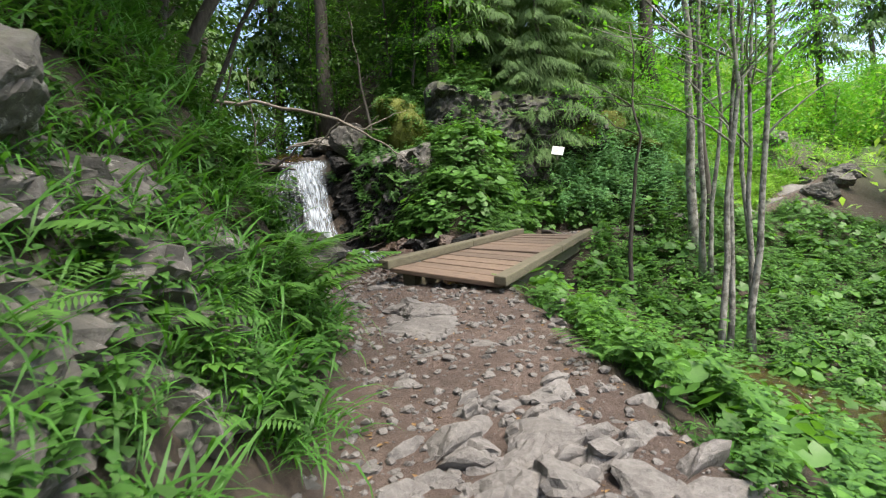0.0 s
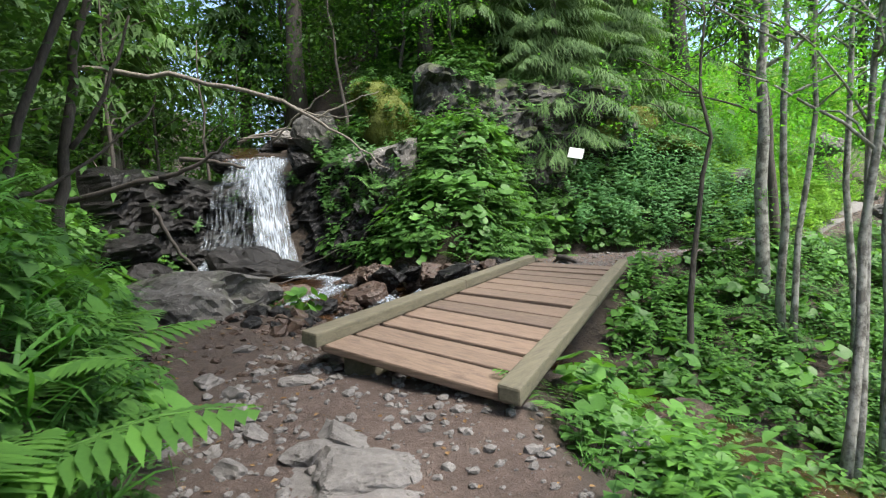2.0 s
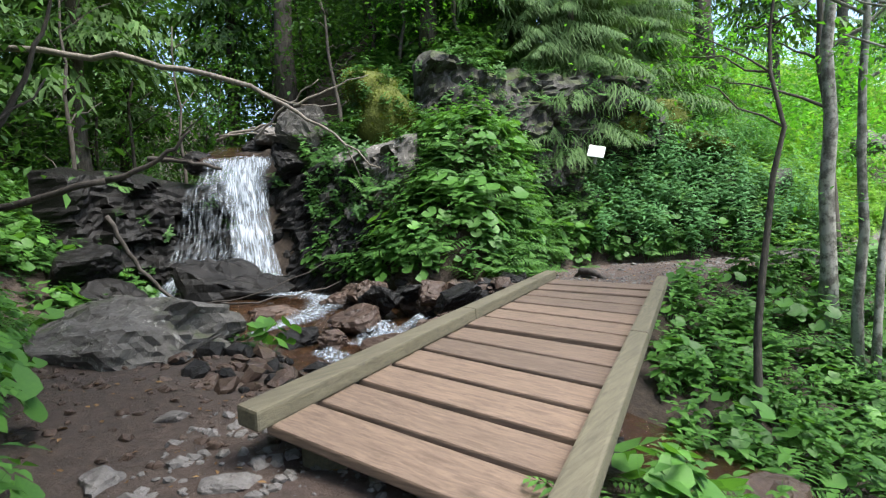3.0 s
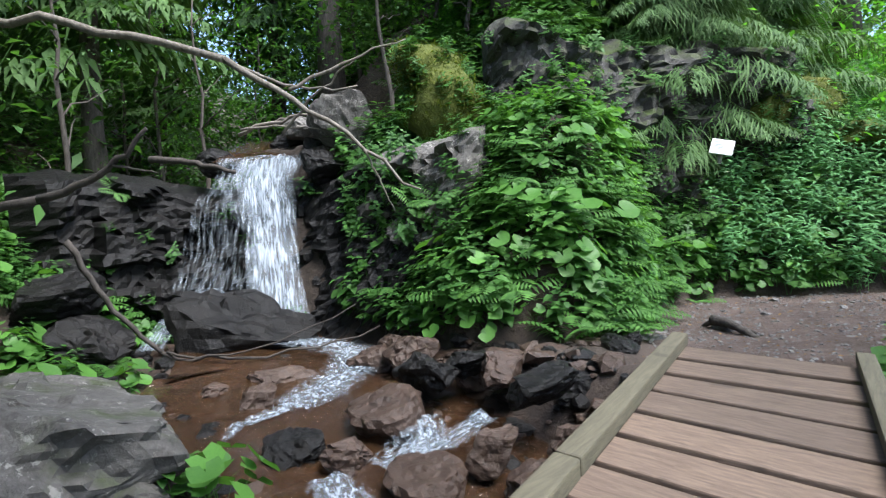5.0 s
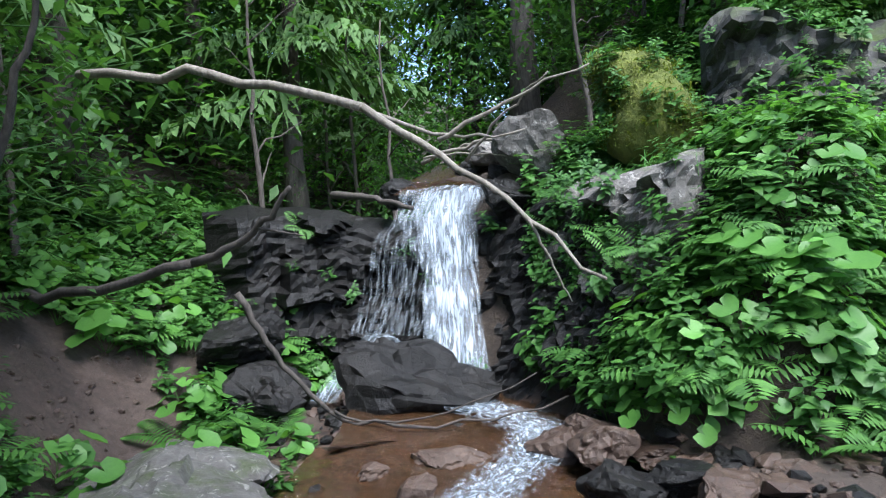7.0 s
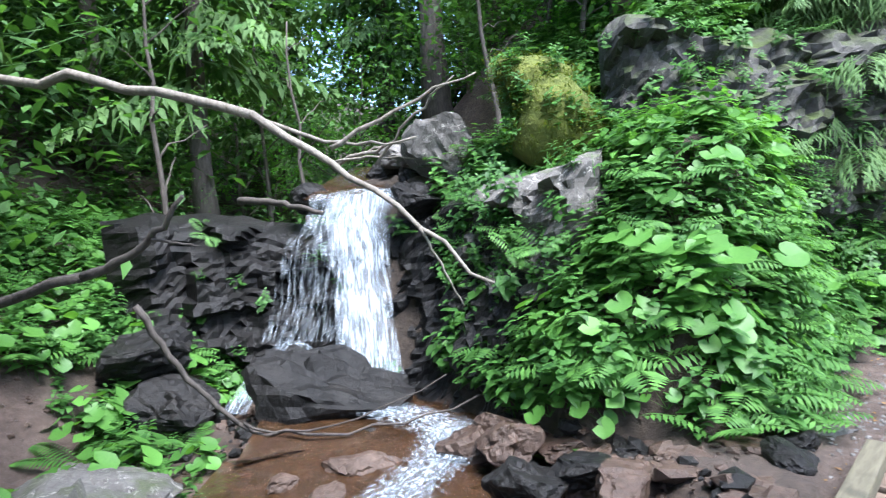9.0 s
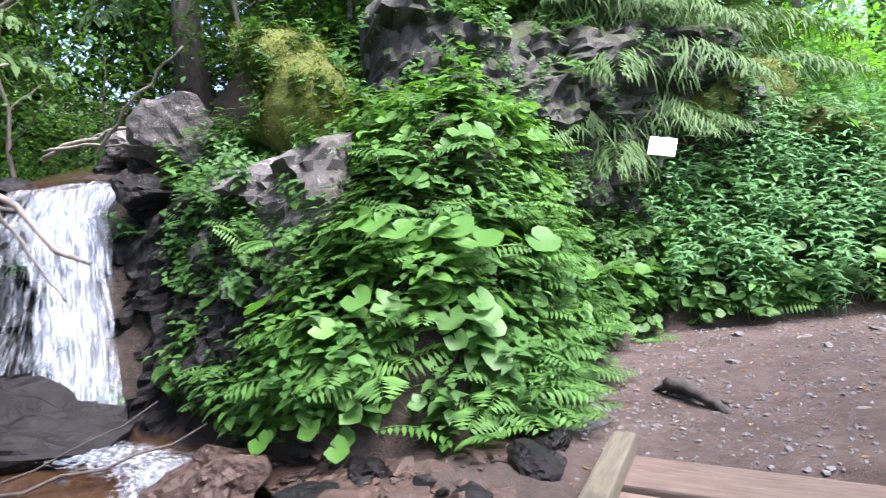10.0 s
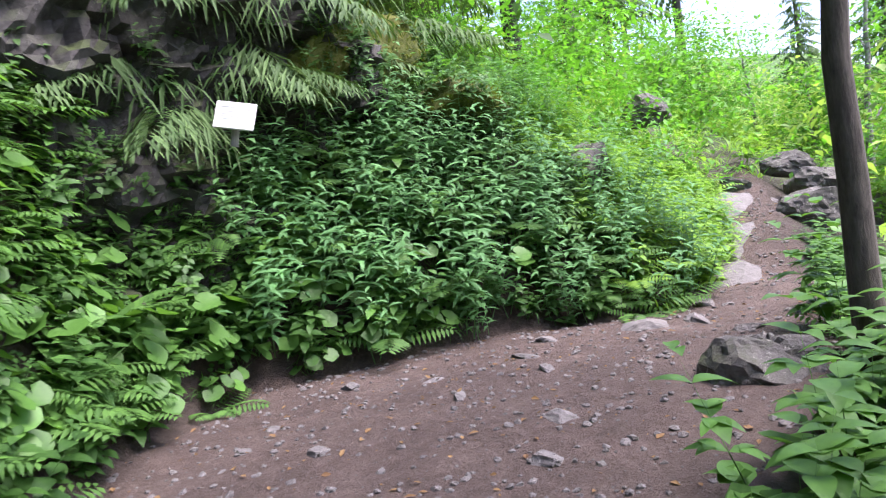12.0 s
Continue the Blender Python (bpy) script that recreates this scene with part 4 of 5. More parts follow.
for k, (line, w) in enumerate((
    (((-3.75, 13.1, 0.05), (-3.2, 12.85, -0.02), (-2.6, 12.7, -0.06), (-2.15, 12.55, -0.09)), (0.7, 0.6, 0.65, 0.5)),
    (((-2.45, 12.6, -0.06), (-2.25, 12.1, -0.13), (-2.3, 11.6, -0.2), (-2.4, 11.2, -0.24)), (0.45, 0.6, 0.65, 0.5)),
    (((-2.35, 11.2, -0.22), (-2.6, 10.8, -0.26), (-2.5, 10.5, -0.28)), (0.25, 0.15, 0.1)),
    (((-1.25, 11.0, -0.2), (-1.15, 10.75, -0.28), (-1.3, 10.4, -0.36)), (0.3, 0.5, 0.4)),
    (((-0.75, 10.95, -0.15), (-0.95, 10.7, -0.27), (-1.2, 10.6, -0.31)), (0.3, 0.3, 0.2)),
    (((-1.6, 10.2, -0.36), (-1.3, 9.9, -0.42), (-0.9, 9.7, -0.47)), (0.35, 0.4, 0.3)))):
    ribbon("foam", line, w, FOAM, 0.045, 14, 0.62, 30 + k, rapid, 0.7, 0.5)

# ---- sign ----
WHITE = plain("white_board", (0.78, 0.78, 0.76), 0.45)
POST = plain("grey_post", (0.2, 0.19, 0.17), 0.7)
INK = plain("faded_print", (0.5, 0.52, 0.5), 0.6)
sign = tagged(new("info_sign"), "small white information board on a post among plants", "sign")
sign.matrix_world = pose(1.53, 16.44, 2.12, -18, 13, -12)
bm = bmesh.new()
bmesh.ops.create_cube(bm, size=1.0, matrix=Matrix.Diagonal((0.3, 0.022, 0.22, 1)))
bmesh.ops.bevel(bm, geom=bm.edges[:], offset=0.004, segments=2, affect="EDGES")
board = part("board", bm, WHITE, sign)
for k, (x, z, w, h) in enumerate(((-0.06, 0.07, 0.12, 0.012), (-0.04, 0.03, 0.16, 0.006), (-0.05, 0.01, 0.14, 0.006), (-0.04, -0.01, 0.16, 0.006), (-0.06, -0.03, 0.12, 0.006), (0.1, 0.06, 0.03, 0.02), (0.1, 0.0, 0.02, 0.02))):
    bm = bmesh.new()
    bmesh.ops.create_cube(bm, size=1.0, matrix=Matrix.Translation((x, -0.012, z)) @ Matrix.Diagonal((w, 0.003, h, 1)))
    part("print_line", bm, INK, board)
bm = bmesh.new()
bmesh.ops.create_cone(bm, cap_ends=True, segments=10, radius1=0.03, radius2=0.03, depth=0.26, matrix=Matrix.Translation((0, 0.07, -0.08)) @ Matrix.Rotation(0.35, 4, "X"))
part("post", bm, POST, sign)


# ---- trees ----
def leafy_crown(seed, places, size, leaf_shapes):
    r = np.random.RandomState(seed)
    p = np.array(places)
    groups = []
    pick = r.randint(0, len(leaf_shapes), len(p))
    for k, (v, f) in enumerate(leaf_shapes):
        q = p[pick == k]
        groups.append((v, f, matrices(q, size * r.uniform(0.7, 1.3, len(q)), r.uniform(0, 6.28, len(q)), r.uniform(0, 6.28, len(q)), r.uniform(0, 0.5, len(q))), 0))
    return groups


TWIGS = [twig_leaves(k, 30, 0.32, 0.085) for k in range(3)]
SPRAYS = [spruce_spray(k) for k in range(3)]
FINE_SPRAYS = [spruce_spray(10 + k, 1.0, 34, 0.26) for k in range(3)]


def slim_tree(name, base, top, radius, seed, bark, label, crown_from=0.45, sprays=26, limbs=7, size=0.8, group="", sag=(0, 0, 0), leaf=None):
    """A slim broadleaved tree: trunk, limbs with their forks, crown of leaf sprays."""
    r = random.Random(seed)
    base, top = Vector(base), Vector(top)
    tree = tagged(new(name), label, "tree", group)
    tree.location = base
    line = [p - base for p in bend(base, top, sag, seed, 11, 0.03)]
    H = (top - base).length
    v, f = tube(line, [radius * (1.25 if k == 0 else 1) * (1 - 0.8 * k / 10) for k in range(11)], 9)
    add_mesh("trunk", v, f, bark, tree, True)
    tips = []
    for k in range(limbs):
        t = crown_from * 0.7 + (0.98 - crown_from * 0.7) * k / max(1, limbs - 1)
        c = line[min(10, int(t * 10))]
        a = r.uniform(0, 6.28)
        L = H * r.uniform(0.12, 0.28) * (1.1 - 0.5 * t)
        end = c + Vector((math.cos(a) * L, math.sin(a) * L, L * r.uniform(0.3, 0.9)))
        lv, lf = tube(bend(c, end, (0, 0, 0.05 * L), seed + k, 5, 0.03), [radius * (0.42 - 0.3 * t) * (1 - 0.2 * j) + 0.003 for j in range(5)], 6)
        add_mesh("limb", lv, lf, bark, tree, True)
        tips += [end, c.lerp(end, 0.7), c.lerp(end, 0.5)]
    if sprays:
        places = []
        for k in range(sprays):
            q = tips[k % len(tips)]
            places.append(tuple(q + Vector((r.gauss(0, 0.35), r.gauss(0, 0.35), r.gauss(0, 0.3)))))
        me2 = merged("crown", leafy_crown(seed, places, size, TWIGS), [leaf or LEAF_TREE])
        new("crown", me2).parent = tree
    return tree


def spruce(name, height_m, seed, label, low=0.12, branches=70, reach=0.22, sprays=None):
    """A spruce: straight trunk with dead stubs, whorls of drooping needled boughs."""
    r = random.Random(seed)
    tree = tagged(new(name), label, "tree")
    line = [Vector((r.gauss(0, 0.03), r.gauss(0, 0.03), height_m * k / 8)) for k in range(9)]
    rad = height_m * 0.016
    v, f = tube(line, [rad * (1 - 0.93 * k / 8) * (1.3 if k == 0 else 1) for k in range(9)], 9)
    add_mesh("trunk", v, f, BARK_DARK, tree, True)
    mats = [[], [], []]
    for k in range(branches):
        t = low + (0.98 - low) * (k / branches) ** 0.9
        a = k * 2.4 + r.uniform(-0.3, 0.3)
        L = height_m * reach * (1.04 - t) * r.uniform(0.75, 1.15) + 0.25
        m = pose(0, 0, height_m * t, 0, r.uniform(2, 20), math.degrees(a)) @ Matrix.Diagonal((L, L * 0.9, L, 1))
        mats[k % 3].append(np.array(m))
    sprays = sprays or SPRAYS
    groups = [(sprays[k][0], sprays[k][1], mats[k], 0) for k in range(3)]
    new("crown", merged("crown", groups, [LEAF_SPRUCE])).parent = tree
    return tree


def ground_at(x, y):
    return float(surface(np.array([float(x)]), np.array([float(y)]))[0])


BIRCH_L = "slender pale-barked tree with spotted trunk on the slope"
for k, (bx, by, tx, ty, tz, rad) in enumerate((
    (3.25, 8.7, 3.85, 8.55, 5.6, 0.05), (3.4, 8.85, 4.1, 8.8, 5.8, 0.045), (3.72, 9.0, 4.45, 8.7, 5.9, 0.055), (3.8, 9.15, 4.3, 9.2, 5.5, 0.045),
    (3.8, 11.35, 4.35, 11.25, 6.6, 0.045), (4.4, 11.1, 4.65, 11.0, 6.4, 0.05), (3.79, 12.4, 3.85, 12.35, 7.5, 0.1), (3.75, 11.6, 4.2, 11.4, 6.6, 0.06))):
    slim_tree("birch", (bx, by, ground_at(bx, by) - 0.05), (tx, ty, tz), rad, 50 + k, BARK_PALE, BIRCH_L, 0.6, 24, 8, 0.85, "slim trees below the path", (0.06 * (-1) ** k, 0, 0))
slim_tree("rowan_sapling", (2.32, 10.2, ground_at(2.32, 10.2) - 0.05), (2.6, 10.3, 3.3), 0.042, 81, BARK_DARK, "dark thin forked sapling beside the footbridge", 0.95, 10, 7, 0.6, sag=(0.08, 0, 0))
slim_tree("path_tree", (4.47, 13.8, ground_at(4.47, 13.8) - 0.1), (4.3, 13.85, 5.8), 0.085, 83, BARK_DARK, "dark smooth tree trunk leaning beside the path", 0.7, 40, 7, 0.9)

kinds = [spruce("spruce", 11, 5, "tall spruce with dark trunk and drooping green boughs", 0.25, 60), spruce("spruce", 14, 6, "tall spruce with dark trunk and drooping green boughs", 0.4, 64), spruce("spruce", 7, 7, "young spruce with drooping green boughs", 0.03, 90, 0.33, FINE_SPRAYS)]
for k, (x, y) in enumerate(((-1.6, 17.3), (-4.8, 17.6), (1.2, 17.9))):
    kinds[k].location = (x, y, ground_at(x, y) - 0.1)
r = random.Random(21)
spots = [(-0.5, 18.4, 2), (2.6, 19.8, 2), (-7.4, 20.0, 1), (-10.5, 20.5, 0), (-5.6, 22.5, 1), (-2.6, 20.5, 0), (-8.8, 16.0, 0), (-12.0, 16.5, 1), (-9.5, 12.5, 1), (-6.8, 9.0, 0), (-5.2, 5.5, 0), (-6.5, 3.0, 1), (-4.6, 1.0, 0), (2.2, 21.0, 0), (4.6, 22.5, 1), (6.8, 23.5, 0), (-0.6, 23.5, 1), (-13.5, 23, 0), (-3.8, 27, 1), (1.5, 28, 1), (6, 29, 0), (10.5, 28.5, 1), (-9, 29, 1), (13.5, 31, 0), (18, 33, 1), (24, 30, 0), (20, 40, 1), (28, 38, 0), (36, 30, 1), (-16, 12, 1), (-12, 6, 1)]
for x, y, k in spots:
    copy_thing(kinds[k], pose(x + r.uniform(-0.3, 0.3), y, ground_at(x, y) - 0.1, 0, 0, r.uniform(0, 360)) @ Matrix.Scale(r.uniform(0.85, 1.2), 4))

# broadleaved trees behind the birches and along the far trail
for k, (x, y, h) in enumerate(((9.5, 6, 6), (7.5, 4, 5.5), (12, 11, 8), (13, 6.5, 9), (11.5, 15, 5), (15.5, 14.5, 8), (10, 1.5, 7), (17, 9, 10), (12.5, 19, 4), (15.5, 23.5, 6))):
    g = ground_at(x, y)
    slim_tree("broadleaf_tree", (x, y, g - 0.1), (x + r.uniform(-0.6, 0.6), y, g + h), 0.1, 140 + k, BARK_PALE if k % 2 else BARK_DARK, "slim broadleaved tree with bright green leaves on the slope", 0.25, 70, 10, 1.6, "bright trees beyond the slope")
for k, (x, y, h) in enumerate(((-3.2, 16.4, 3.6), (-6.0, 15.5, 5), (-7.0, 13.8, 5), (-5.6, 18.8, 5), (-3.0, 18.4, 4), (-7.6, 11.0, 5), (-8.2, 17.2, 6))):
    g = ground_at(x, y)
    slim_tree("understorey_tree", (x, y, g - 0.1), (x + r.uniform(-0.5, 0.9), y, g + h), 0.05, 180 + k, BARK_DARK, "thin crooked young tree in the dim forest", 0.3, 26, 8, 0.75, "young trees above the waterfall", leaf=LEAF_SHADE)


def dead_branch(name, paths, material, label):
    ob = tagged(new(name), label, "branch")
    ob.location = paths[0][0]
    for k, (a, b, sag, r0, r1, seed) in enumerate(paths):
        line = [p - Vector(paths[0][0]) for p in bend(a, b, sag, seed, 12, min(0.022, 0.009 * (Vector(a) - Vector(b)).length))]
        v, f = tube(line, [r0 + (r1 - r0) * j / 11 for j in range(12)], 7)
        add_mesh("limb" if k == 0 else "twig", v, f, material, ob, True)
    return ob


for k, (x, y, h) in enumerate(((-3.4, 6.4, 6.0), (-4.7, 8.2, 6.5), (-2.7, 3.6, 5.0), (-2.6, 1.2, 5.5), (-6.2, 9.8, 6.0), (-3.6, -1.0, 6.0))):
    g = ground_at(x, y)
    slim_tree("bank_tree", (x, y, g - 0.1), (x + r.uniform(0.0, 1.2), y + r.uniform(-0.3, 0.6), g + h), 0.07, 220 + k, BARK_DARK, "dark mossy tree growing from the steep bank", 0.4, 110, 11, 1.3, "trees on the steep bank", leaf=LEAF_SHADE)
# unseen crowns that lean out from the bank over the path, added for shade
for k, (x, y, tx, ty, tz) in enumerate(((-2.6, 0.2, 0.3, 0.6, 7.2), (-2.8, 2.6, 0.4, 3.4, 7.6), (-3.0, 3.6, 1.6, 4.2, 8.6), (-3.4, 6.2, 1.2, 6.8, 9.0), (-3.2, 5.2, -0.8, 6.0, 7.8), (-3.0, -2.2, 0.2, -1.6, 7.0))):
    slim_tree("bank_tree", (x, y, ground_at(x, y) - 0.1), (tx, ty, tz), 0.09, 340 + k, BARK_DARK, "added shade tree leaning out from the steep bank", 0.62, 170, 14, 1.8, "trees on the steep bank", leaf=LEAF_SHADE)
for k, (x, y, h) in enumerate(((12, 26.5, 5), (14.5, 28, 7), (17.5, 27, 6), (20, 25, 8), (17, 21, 5), (13.8, 20.6, 3.5), (23, 28, 9), (11, 30, 7), (26, 22, 9), (20, 32, 9), (16, 33, 8), (9.5, 26.5, 6))):
    g = ground_at(x, y)
    slim_tree("sunlit_tree", (x, y, g - 0.1), (x + r.uniform(-0.5, 0.5), y, g + h * 0.42), 0.08, 260 + k, BARK_PALE, "bright yellow-green young tree beyond the climbing path", 0.12, 80, 12, 1.7, "sunlit young trees")
for k, (x, y, h) in enumerate(((-4.9, 19.2, 4.5), (-6.6, 17.8, 5), (-3.9, 21.0, 6), (-7.9, 19.2, 6), (-2.2, 17.2, 3), (-9.6, 18.0, 6), (-1.0, 16.9, 3.2), (-6.2, 21.2, 6))):
    g = ground_at(x, y)
    slim_tree("understorey_tree", (x, y, g - 0.1), (x + r.uniform(-0.5, 0.7), y, g + h), 0.045, 300 + k, BARK_DARK, "thin crooked young tree in the dim forest", 0.2, 44, 9, 0.95, "young trees above the waterfall")


dead_branch("fallen_branch", [((-5.11, 10.4, 2.97), (-2.27, 10.35, 2.32), (0.05, 0, 0.06), 0.036, 0.026, 1), ((-2.27, 10.35, 2.32), (-0.98, 10.35, 1.42), (0.02, 0, 0.04), 0.024, 0.007, 2), ((-2.3, 10.36, 2.33), (-1.5, 10.7, 2.15), (0, 0, -0.08), 0.014, 0.005, 3), ((-1.9, 10.5, 2.12), (-1.15, 10.7, 2.42), (0, 0, 0.02), 0.014, 0.004, 5), ((-1.33, 10.35, 1.68), (-1.2, 10.5, 1.3), (0, 0, 0), 0.008, 0.003, 4)], BARK_DEAD, "long pale dead branch hanging across the waterfall")
dead_branch("arched_branch", [((-7.5, 10.6, 1.2), (-4.1, 10.6, 1.5), (0.0, 0, -0.1), 0.055, 0.036, 6), ((-4.1, 10.6, 1.5), (-3.1, 10.6, 1.97), (0.1, 0, -0.06), 0.036, 0.014, 8), ((-3.4, 10.6, 1.72), (-3.1, 10.7, 1.66), (0, 0, 0), 0.012, 0.004, 7)], BARK_WET, "dark smooth arching branch over the leafy bank")
dead_branch("stick", [((-4.83, 11.55, 1.17), (-4.28, 12.1, 0.02), (-0.06, 0, -0.05), 0.034, 0.022, 9), ((-4.28, 12.1, 0.02), (-2.3, 13.0, 0.16), (0, -0.3, -0.13), 0.02, 0.008, 10), ((-4.22, 12.1, 0.03), (-2.4, 12.6, 0.44), (0, -0.2, -0.18), 0.014, 0.004, 11)], BARK_WET, "dark broken branch lying across the fall's foot")
dead_branch("snag", [((-5.6, 13.7, 2.15), (-4.35, 13.65, 1.92), (0, 0, 0.04), 0.05, 0.025, 13)], BARK_WET, "dark rotten branch stuck in the waterfall lip")
dead_branch("driftwood", [((-5.0, 14.8, 2.55), (-3.4, 14.6, 2.75), (0, 0, 0.05), 0.03, 0.012, 15), ((-4.9, 14.7, 2.6), (-3.6, 14.5, 2.5), (0, 0, 0.03), 0.02, 0.008, 16), ((-4.6, 14.9, 2.7), (-3.3, 14.7, 2.6), (0, 0, 0.08), 0.018, 0.006, 17), ((-4.2, 14.6, 2.5), (-2.9, 14.2, 3.3), (0, 0, 0.05), 0.022, 0.008, 18)], BARK_DEAD, "tangle of grey dead branches above the waterfall")
dead_branch("leaning_trunk", [((-3.3, 7.0, -0.1), (-2.0, 7.2, 3.6), (-0.35, 0, 0), 0.05, 0.025, 20), ((-3.1, 7.0, 1.0), (-2.2, 7.5, 1.75), (0, 0, -0.1), 0.02, 0.006, 21)], BARK_WET, "dark crooked small trunk leaning from the bank")
dead_branch("forked_trunk", [((-4.6, 9.3, 0.5), (-4.0, 9.3, 3.6), (-0.08, 0, 0), 0.075, 0.045, 30), ((-4.35, 9.3, 1.75), (-3.65, 9.45, 3.2), (0.05, 0, -0.1), 0.035, 0.014, 31)], BARK_WET, "dark forked small trunk on the leafy bank")
dead_branch("root_stump", [((1.04, 13.72, 0.13), (1.36, 13.2, 0.03), (0.02, 0, 0.02), 0.055, 0.03, 23), ((1.06, 13.7, 0.11), (1.42, 13.45, 0.03), (0, 0, 0.01), 0.035, 0.015, 24), ((1.05, 13.7, 0.11), (0.95, 13.85, 0.03), (0, 0, 0.01), 0.035, 0.02, 25)], BARK_WET, "worn dark root stub sticking out of the earth path")


# ---- undergrowth ----
def scatter(n, box, seed):
    rs = np.random.RandomState(seed)
    x = rs.uniform(box[0], box[1], n)
    y = rs.uniform(box[2], box[3], n)
    e = 0.06
    z = surface(x, y)
    gx, gy = (surface(x + e, y) - surface(x - e, y)) / (2 * e), (surface(x, y + e) - surface(x, y - e)) / (2 * e)
    _, dirt, wet, grs = land(x, y)
    d, level, side = stream_at(x, y)
    steep = np.hypot(gx, gy)
    keep = rs.uniform(0, 3.0, n) < np.sqrt(1 + np.minimum(steep, 2.8) ** 2)
    keep &= (dirt < rs.uniform(0.05, 0.5, n)) & (wet < 0.25)
    # bridge stays clear
    k = (y - 6.2) / 6.2
    left, right = -0.95 + 1.4 * k, 0.72 + 1.3 * k
    keep &= ~((y > 5.8) & (y < 12.7) & (x > left) & (x < right))
    keep &= ~((side < 0) & (x < 0) & (y > 5.6) & (y < 9.4) & (x > lerp(y, LEFT_FOOT) + 0.05))
    # fall face and its foot stay bare
    keep &= ~((x > -5.3) & (x < -2.9) & (y > 12.0) & (y < 14.5))
    keep &= np.hypot((x + 3.2) * 0.75, y - 9.9) > 0.85
    return dict(x=x[keep], y=y[keep], z=z[keep], lean=np.arctan2(-gy, -gx)[keep], tilt=np.minimum(np.arctan(steep) * 0.35, 0.4)[keep], grass=grs[keep], side=side[keep], d=d[keep], rs=rs)


def plants(name, shapes, s, choose, size, material, label, lo=0.7, hi=1.25, sink=0.0):
    rs = s["rs"]
    i = np.nonzero(choose)[0]
    pick = rs.randint(0, len(shapes), len(i))
    groups = []
    for k, (v, f) in enumerate(shapes):
        j = i[pick == k]
        if len(j):
            p = np.stack([s["x"][j], s["y"][j], s["z"][j] - sink], -1)
            groups.append((v, f, matrices(p, size * rs.uniform(lo, hi, len(j)), rs.uniform(0, 6.28, len(j)), s["lean"][j], s["tilt"][j]), 0))
    if groups:
        tagged(new(name, merged(name, groups, [material])), label, "plants", kind="stuff")


HERBS, HERBS_BIG = [herb(k) for k in range(4)], [herb(20 + k, 0.75, 5, 0.24, 0.14, 3, 4) for k in range(3)]
ROUNDS = [round_plant(k) for k in range(4)]
FERNS, GRASSES = [fern(k) for k in range(3)], [grass(k) for k in range(4)]
LANCES = [lance(k) for k in range(3)]
SMALL = [herb(60 + k, 0.22, 3, 0.09, 0.06, 4) for k in range(3)]

EDGE2 = ([a for a, b in PATH2_EDGE], [b for a, b in PATH2_EDGE])


def cover(n, box, seed, mixes):
    """Plants over a stretch of the plan; each mix: name, shapes, from, to, size, material, label, sown where."""
    s = scatter(n, box, seed)
    u = s["rs"].uniform(0, 1, len(s["x"]))
    patch = 0.5 + 0.5 * fbm(s["x"] * 0.8, s["y"] * 0.8, seed + 50)
    u = np.clip(u * 0.72 + 0.28 * patch, 0, 1)
    for name, shapes, lo, hi, size, mat, label, where in mixes:
        plants(name, shapes, s, (u >= lo) & (u < hi) & where(s), size, mat, label)


BANK = lambda s: (s["side"] < 0)
FAR = lambda s: (s["side"] > 0) & (s["y"] > np.interp(s["x"], *EDGE2) + 0.5)
LUSH = lambda s: FAR(s) & (s["x"] < 3.0)
SUNNY = lambda s: FAR(s) & (s["x"] >= 1.3) & (s["x"] < 5.4)
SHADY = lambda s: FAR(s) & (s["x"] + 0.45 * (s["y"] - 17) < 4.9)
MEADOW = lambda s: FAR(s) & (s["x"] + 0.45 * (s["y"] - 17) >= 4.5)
DOWN = lambda s: (s["side"] < 0) | (s["y"] < np.interp(s["x"], *EDGE2) + 0.3)
cover(3800, (-3.2, 0.4, -2, 5.8), 3, (
    ("grass", GRASSES, 0.0, 0.5, 1.3, LEAF_GRASS, "long drooping grass on the bank", BANK),
    ("herbs", HERBS, 0.5, 0.57, 0.75, LEAF_HERB, "green leafy herbs on the bank", BANK),
    ("broad_herbs", HERBS_BIG, 0.57, 0.6, 0.6, LEAF_SHADE, "broad-leaved herbs on the bank in a shade-darkened colour", BANK),
    ("ferns", FERNS, 0.6, 0.62, 0.8, LEAF_FERN, "light green ferns on the bank", BANK),
    ("small_plants", SMALL, 0.7, 1.01, 0.9, LEAF_SHADE, "low small-leaved plants on the bank", BANK)))
cover(15000, (-10, 0, 5.3, 18), 4, (
    ("herbs", HERBS, 0.0, 0.36, 0.9, LEAF_HERB, "dim green leafy herbs on the forest slope", BANK),
    ("round_leaved_plants", ROUNDS, 0.36, 0.56, 0.95, LEAF_ROUND, "round-leaved plants on the shady slope", BANK),
    ("ferns", FERNS, 0.6, 0.67, 0.85, LEAF_FERN, "ferns on the shady slope", BANK),
    ("small_plants", SMALL, 0.67, 1.01, 1.1, LEAF_HERB, "low plants on the shady slope", BANK)))
